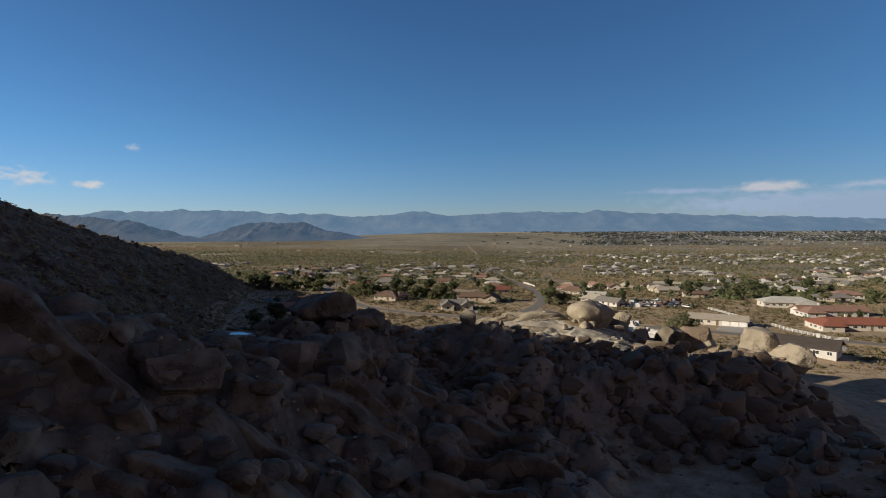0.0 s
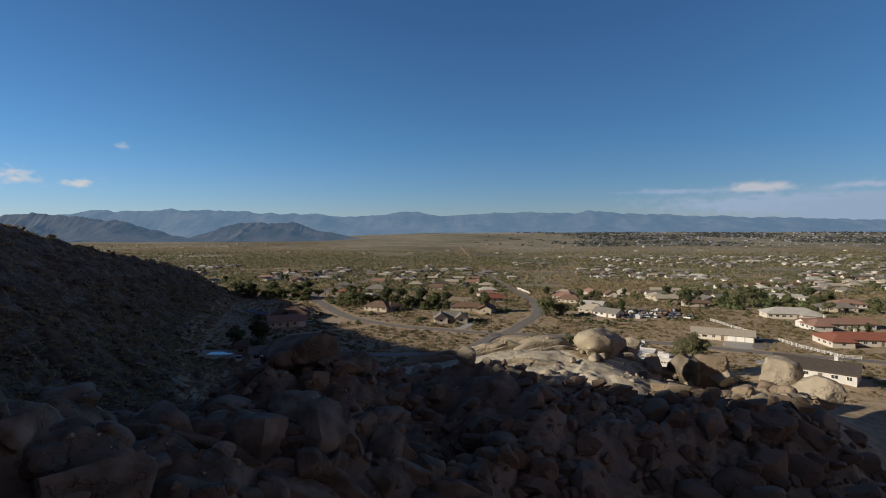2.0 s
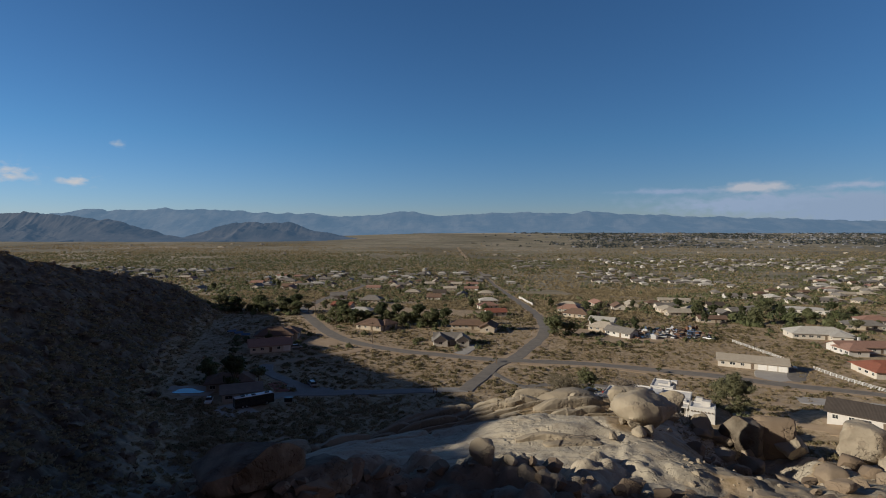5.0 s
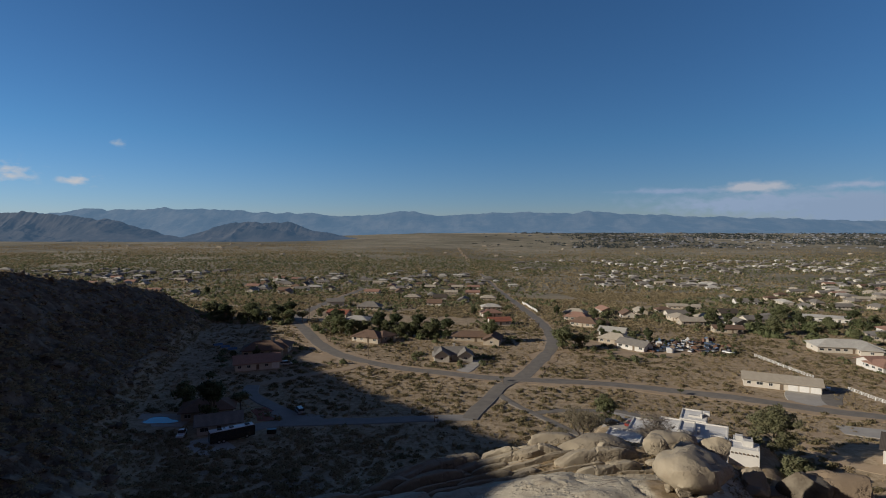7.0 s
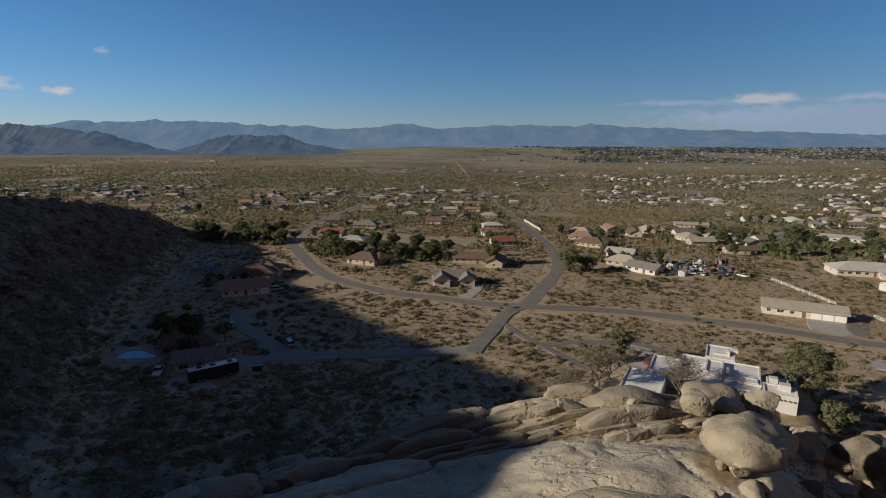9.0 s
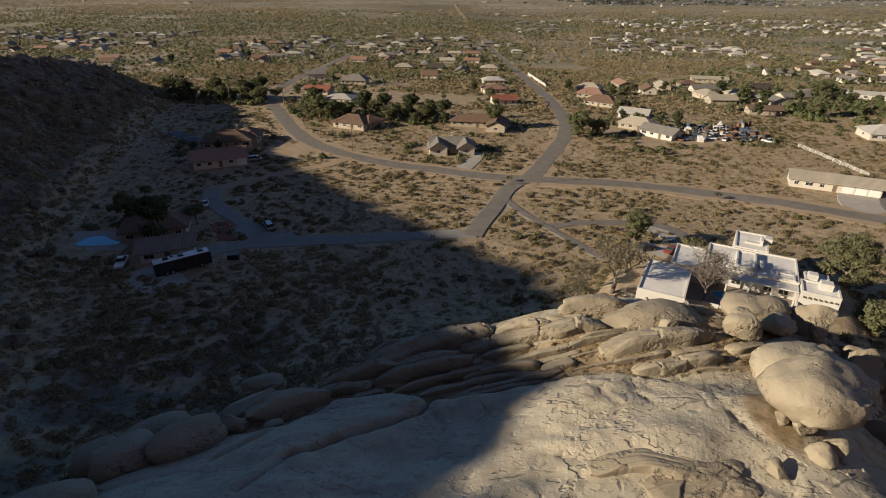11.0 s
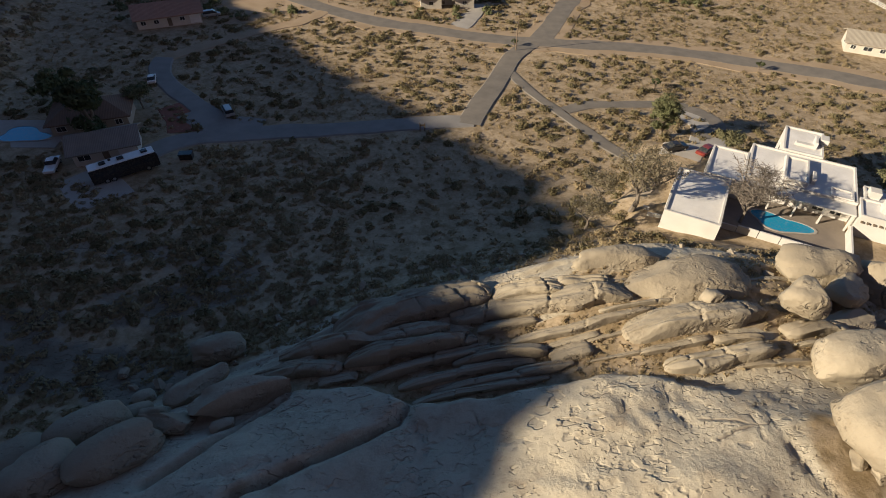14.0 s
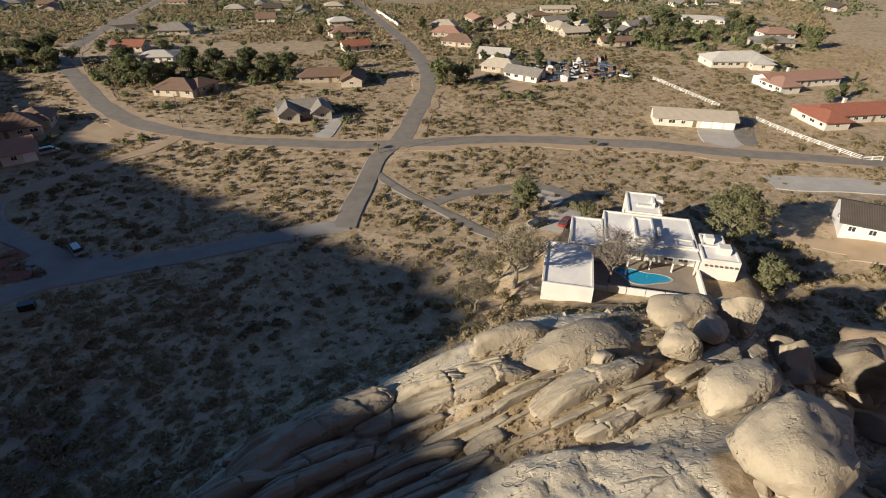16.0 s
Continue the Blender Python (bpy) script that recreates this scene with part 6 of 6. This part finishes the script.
for i in range(56):
    x, y, L = strata.uniform(-46, 8), strata.uniform(-34, 22), strata.uniform(6, 17)
    if not in_rock(x, y, 40) or y > 14 + 0.3 * x + 10:
        continue
    a = radians(strata.uniform(-8, 12))
    rock_ledge(((x, y), (x + L * math.cos(a), y + L * math.sin(a))), strata.uniform(1.8, 4.2), strata.uniform(1.0, 2.4), 3000 + 7 * i, BROWN_SHADE_ROCK, 0.35, 20, "dark layered granite ledge of the near slope")
scatter(90, (-48, 74, 12, 66), lambda x, y: in_rock(x, y, 2) and y < 51 and not on_slab(x, y) and math.hypot(x - 5, (y - 49) * 0.7) > 6, (1.5, 6), 0.35, "weathered granite block of the jumbled ridge", "boulders of the outcrop")
scatter(80, (36, 84, 14, 48), lambda x, y: not (22 < x < 40 and y < 24), (2.0, 7.0), 0.3, "rounded granite boulder of the shaded eastern slope", "boulders of the outcrop")
scatter(50, (44, 92, 20, 96), lambda x, y: in_rock(x, y, 8), (1.2, 4), 0.3, "broken granite block on the eastern slope", "boulders of the outcrop")
scatter(40, (-48, 60, 84, 118), lambda x, y: in_rock(x, y, 12) and not in_rock(x, y, -1) and y < 112, (0.8, 2.6), 0.3, "tumbled granite block below the rim", "boulders of the outcrop")


def rubble(name, count, box, test, sizes, label, levels=1, material=None, power=2.0, near=0.42):
    """Small stones past counting, in one mesh."""
    shapes = [rock_piece(400 + i, levels, 13, 4.2 if near < 0.5 else 2.6, 0.13, near=near) for i in range(8)]
    vs, fs, k = [], [], 0
    pts = np.stack([rng.uniform(box[0], box[1], count * 6), rng.uniform(box[2], box[3], count * 6)], 1)
    keep = pts[test(pts[:, 0], pts[:, 1])][:count]
    zs = land(keep[:, 0], keep[:, 1])
    for (x, y), z in zip(keep, zs):
        v, f = shapes[rng.integers(8)]
        s = sizes[0] * (sizes[1] / sizes[0]) ** (rng.random() ** power) / 2
        a = rng.uniform(0, 6.3)
        c, d = math.cos(a), math.sin(a)
        q = v * (s, s * rng.uniform(0.6, 1), s * rng.uniform(0.5, 0.9))
        vs.append(np.stack([q[:, 0] * c - q[:, 1] * d + x, q[:, 0] * d + q[:, 1] * c + y, q[:, 2] + z + 0.12 * s], 1))
        fs += [(i + k, j + k, l + k) for i, j, l in f]
        k += len(v)
    solid(name, ([tuple(p) for p in np.concatenate(vs)], fs), material or ROCK, label, "rocks", kind="stuff", smooth=22 if levels > 1 else False)


rubble("rubble", 900, (-60, 95, -35, 116), lambda x, y: (outside(x, y, OUTCROP) < 9) & (slab(x, y) < 0.3) & ((y < 54) | (outside(x, y, OUTCROP) > 0) | (x > 32)), (0.4, 1.8), "loose granite stones over the outcrop and its foot", 1, BLOCK_ROCK)
rubble("hillside_stones", 4200, (-200, -30, -40, 360), lambda x, y: (hill(x, y) > 1.2) & (outside(x, y, OUTCROP) > 5), (0.7, 4.6), "dark granite stones over the shaded hillside", 1, HILL_SHADE_ROCK)
near_slope = lambda x, y: (rocky(x, y) > 0.5) & (y < 40) & (slab(x, y) < 0.2)
rubble("near_slope_blocks", 900, (-70, 14, -48, 36), near_slope, (1.0, 6.5), "dark rounded granite boulders heaped over the near slope", 3, BROWN_SHADE_ROCK, 1.6, 0.62)
rubble("slope_blocks", 500, (4, 60, -10, 36), lambda x, y: ~((x > 20) & (x < 42) & (y < 19)), (0.8, 5.0), "brown granite blocks down the eastern slope", 2, SLOPE_ROCK, 1.5, 0.5)
rubble("ridge_blocks", 520, (-46, 76, 20, 54), lambda x, y: (outside(x, y, OUTCROP) < 4) & (slab(x, y) < 0.2) & (np.hypot(x - 5, (y - 49) * 0.7) > 6), (1.4, 5.5), "jumbled granite blocks of the ridge", 2, SLOPE_ROCK, 1.3)
rubble("wash_stones", 260, (8, 80, -20, 34), lambda x, y: outside(x, y, OUTCROP) > -2, (0.4, 2.6), "stones strewn over the sandy wash", 2)
# ---------------------------------------------------------------- planting
grown = set()
T_BROAD = [make_tree("broad green shade tree beside a house", 11 + i, 9, 0.9, LEAF, 1.7, 0.42, 72, 2, 4, 0.5, None, (3.0, 1.2, 7.2, 16)) for i in range(3)]
T_PINE = [make_tree("dark green pine among the houses", 31 + i, 11, 0.6, LEAF_DARK, 1.5, 0.42, 72, 2, 4, 0.8, None, (2.3, 1.2, 10.0, 16)) for i in range(2)]
T_GREY = [make_tree("grey-green desert willow with sparse leaves", 51 + i, 7, 1.1, LEAF_GREY, 1.4, 0.42, 36, 2, 5, 0.6) for i in range(2)]
T_CYP = make_cypress("narrow dark cypress beside a house", 71, 7, LEAF_DARK)
big = make_tree("great spreading cottonwood beside the villa", 91, 15, 1.0, LEAF_GREY, 1.7, 0.3, 110, 3, 4, 0.45, None, (5.8, 2.5, 12.5, 40))
plant(big, ((80, 132.5, 1.0, 0),), grown)
plant(make_tree("second green tree beside the villa's end wall", 93, 8, 1.2, LEAF_GREY, 1.5, 0.4, 70, 2, 5, 0.3, None, (3.6, 0.6, 5.5, 26)), ((76, 117.5, 1.0, 0), (79.5, 122, 0.8, 90)), grown)
plant(make_tree("round green tree on the villa's forecourt", 95, 10.5, 0.75, LEAF, 1.3, 0.3, 90, 2, 5, 0.6, None, (2.8, 2.0, 9.0, 24)), ((45.5, 157, 1.0, 0),), grown)
plant(make_tree("olive tree overhanging the forecourt", 97, 8, 1.1, LEAF_GREY, 1.6, 0.38, 80, 2, 5, 0.5), ((57, 150, 0.85, 0),), grown)
plant(make_bare_tree("leafless tree with pale spreading branches in the court", 101, 12), ((46.6, 122.4, 0.92, 0),), grown)
plant(make_tree("sparse grey tree at the villa's garden wall", 103, 11, 1.0, LEAF_DRY, 1.5, 0.17, 44, 3, 4, 0.6, BARE), ((30.5, 126, 1.25, 0), (22, 121, 0.7, 80), (36, 134, 0.7, 200), (26, 130, 0.8, 40)), grown)
joshua = make_tree("joshua tree with spiky arms beside the road", 105, 4.5, 1.2, LEAF_DARK, 0.5, 0.3, 30, 1, 5, 0.6)
plant(joshua, ((83.4, 193.8, 1.0, 0), (52, 181, 1.1, 60), (20, 205, 0.9, 120)), grown)

yard = random.Random(11)
rows = (*((-150 + 5.2 * i, 338 + 5 * math.sin(i * 1.7) - 0.35 * i) for i in range(12)), *((-70 + 6.0 * i, 297 - 0.9 * i + 4 * math.sin(i * 2.3)) for i in range(11)), (-66, 165), (-80, 163), (-67, 151), (-142, 331), (-132, 334), (-124, 336), (-112, 336), (-106, 330), (-100, 326), (-118, 326), (-136, 322), (-67, 298), (-58, 292), (-52, 288), (-32, 296), (-24, 292), (-16, 284), (-26, 286), (-38, 300), (-10, 290), (-46, 296),
        (22.6, 279), (-2, 286), (57.8, 266), (62, 270), (66, 266), (172, 380), (182, 376), (200, 382), (192, 318), (178, 342), (235, 385), (228, 372), (246, 395), (215, 330), (226, 318), (205, 345), (240, 345), (260, 352), (282, 356), (232, 290), (262, 290))
for i, (x, y) in enumerate(rows):
    kind = (T_BROAD[i % 3], T_PINE[i % 2], T_BROAD[(i + 1) % 3], T_GREY[i % 2])[i % 4]
    plant(kind, ((x + yard.uniform(-2, 2), y + yard.uniform(-2, 2), yard.uniform(0.95, 1.45), yard.uniform(0, 360)),), grown)
count = 0
for cx, cy, r in list(CLEAR):
    if cy < 225 or count > 190 or r < 9:
        continue
    for _ in range(yard.choice((1, 2, 2, 3)) if cx < 0.3 * cy else yard.choice((2, 3, 3, 4))):
        t = yard.uniform(0, 6.3)
        x, y = cx + math.cos(t) * (r + yard.uniform(1, 8)), cy + math.sin(t) * (r + yard.uniform(1, 8))
        if road_gap(np.array([x]), np.array([y]))[0] < 2.5:
            continue
        kind = yard.choice((*T_BROAD, *T_PINE, *T_GREY, T_CYP))
        plant(kind, ((x, y, yard.uniform(0.5, 1.0), yard.uniform(0, 360)),), grown)
        count += 1


def open_land(x, y):
    return (outside(x, y, OUTCROP) > 5) & (hill(x, y) < 14)


scrub_sheet("creosote_scrub", 13500, (-165, 290, 104, 335), open_land, (0.4, 1.4), 38, 0.29, SCRUB, "olive-brown desert scrub over the near plain", patch=1.6)
scrub_sheet("dry_grass_tufts", 35000, (-110, 260, 104, 300), open_land, (0.25, 0.75), 9, 0.34, GRASS, "straw-coloured dry grass tufts between the scrub", patch=1.6, scale=11)
scrub_sheet("saltbush", 3000, (-150, 185, 104, 335), open_land, (0.7, 1.9), 62, 0.28, SALTBUSH, "dark olive saltbush clumps on the near plain", patch=0.35, scale=24)
groves = lambda x, y: ((x < -92) & (y > 316)) | ((x > -78) & (y < 308) & (y > 278))
scrub_sheet("grove", 90, (-155, 0, 278, 350), groves, (1.4, 3.4), 150, 0.3, LEAF, "dense dark green grove of garden trees", 1.25)
scrub_sheet("east_grove", 70, (165, 300, 300, 402), lambda x, y: fbm(x / 30, y / 30, 2, 19) > -0.1, (2.0, 4.8), 130, 0.42, LEAF, "tall green garden trees among the eastern houses", 1.25)
scrub_sheet("far_scrub", 30000, (-330, 480, 320, 700), lambda x, y: np.abs(x) < 0.85 * y + 40, (0.8, 2.2), 9, 0.75, SCRUB, "olive scrub over the middle plain", patch=0.4, scale=60)
scrub_sheet("plain_scrub", 32000, (-1900, 1700, 680, 2700), lambda x, y: (np.abs(x) < 0.9 * y + 40) & (rng.random(len(x)) < sstep(2700, 1000, y) + 0.25 * (x < -0.2 * y)), (1.4, 3.6), 6, 0.9, SCRUB, "scattered scrub over the far plain", patch=0.9, scale=120)
scrub_sheet("valley_scrub", 4800, (-150, -15, 35, 330), lambda x, y: (hill(x, y) < 22) & (hill(x, y) + 200 * (y < 150) > 0.3) & (outside(x, y, OUTCROP) > 4), (0.5, 1.7), 38, 0.3, SCRUB, "dark scrub over the shaded valley floor")
scrub_sheet("hillside_scrub", 7000, (-200, -25, -30, 365), lambda x, y: (hill(x, y) > 5) & (outside(x, y, OUTCROP) > 4), (0.5, 1.5), 22, 0.4, SCRUB, "dark scrub among the stones of the hillside")
scrub_sheet("ledge_grass", 3400, (-14, 62, 82, 106), lambda x, y: (outside(x, y, OUTCROP) < 2) & (slab(x, y) < 0.3) & ((soil(x, y) > 0.45) | (x > 46)), (0.2, 0.62), 16, 0.34, SCRUB, "dry yellow grass in the cracks of the ledges")
scrub_sheet("foot_scrub", 700, (-45, 80, 96, 130), lambda x, y: (outside(x, y, OUTCROP) > 1.5) & (outside(x, y, OUTCROP) < 14), (0.5, 1.4), 42, 0.27, SCRUB, "dark scrub along the foot of the outcrop")
garden = lambda x, y: np.min([np.hypot(x - cx, y - cy) - r for cx, cy, r in CLEAR if cy > 215], axis=0) < 9
scrub_sheet("garden_shrubs", 1500, (-120, 330, 215, 600), garden, (0.8, 2.4), 40, 0.42, LEAF, "green garden shrubs round the houses", 1.0)
# the town's greenery and the city on the far side of the plain
scrub_sheet("town_greenery", 26000, (-1300, 1500, 360, 1900), lambda x, y: (np.abs(x) < 0.95 * y + 60) & (rng.random(len(x)) < sstep(1950, 1200, y)) & (fbm(x / 170, y / 170, 2, 15) + np.where(np.abs(x - 0.05 * y) > 0.2 * y, 0.25, 0.0) > -0.16 * rng.random(len(x)) - 0.04), (1.3, 3.6), 12, 0.62, LEAF, "garden trees of the far town", 1.1)
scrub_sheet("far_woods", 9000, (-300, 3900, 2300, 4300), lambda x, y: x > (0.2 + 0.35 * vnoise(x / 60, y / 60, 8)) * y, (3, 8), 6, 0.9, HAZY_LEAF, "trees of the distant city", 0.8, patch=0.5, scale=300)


def far_town(name, count, box, test, material, label, sizes):
    vs, fs, k = [], [], 0
    pts = np.stack([rng.uniform(box[0], box[1], count * 4), rng.uniform(box[2], box[3], count * 4)], 1)
    keep = pts[test(pts[:, 0], pts[:, 1])][:count]
    for (x, y), z in zip(keep, land(keep[:, 0], keep[:, 1])):
        L, W, h = rng.uniform(*sizes), rng.uniform(*sizes) * 0.6, rng.uniform(3, 5.5) * sizes[0] / 12
        a = rng.choice((0.0, 1.57)) + rng.normal() * 0.1
        c, d = math.cos(a), math.sin(a)
        v, f = shape(block(-L / 2, -W / 2, -2, L / 2, W / 2, h), roof_piece("hip", L, W, h * 0.45, h))
        vs += [(p[0] * c - p[1] * d + x, p[0] * d + p[1] * c + y, p[2] + z) for p in v]
        fs += [tuple(i + k for i in q) for q in f]
        k += len(v)
    solid(name, (vs, fs), material, label, "buildings", kind="stuff")


in_town = lambda x, y: (np.abs(x) < 0.95 * y + 60) & ((x > 0.12 * y) | (y < 1050)) & (fbm(x / 170, y / 170, 2, 15) + np.where(x > 0.25 * y, 0.22, np.where(x < -0.2 * y, 0.1, -0.03)) > 0.02)
far_town("town_roofs_pale", 150, (-1000, 1500, 800, 1500), in_town, ROOF_PALE, "small pale houses of the farther town", (9, 17))
far_town("town_roofs_tan", 380, (-1000, 1500, 800, 1500), in_town, ROOF_GREY, "small tan houses of the farther town", (9, 17))
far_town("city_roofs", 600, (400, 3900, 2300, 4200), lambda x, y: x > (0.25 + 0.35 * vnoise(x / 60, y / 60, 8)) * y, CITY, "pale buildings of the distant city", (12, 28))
far_town("plain_sheds", 26, (-1600, 1500, 1500, 2600), lambda x, y: np.abs(x) < 0.9 * y, STUCCO_CREAM, "scattered pale buildings on the far plain", (10, 22))
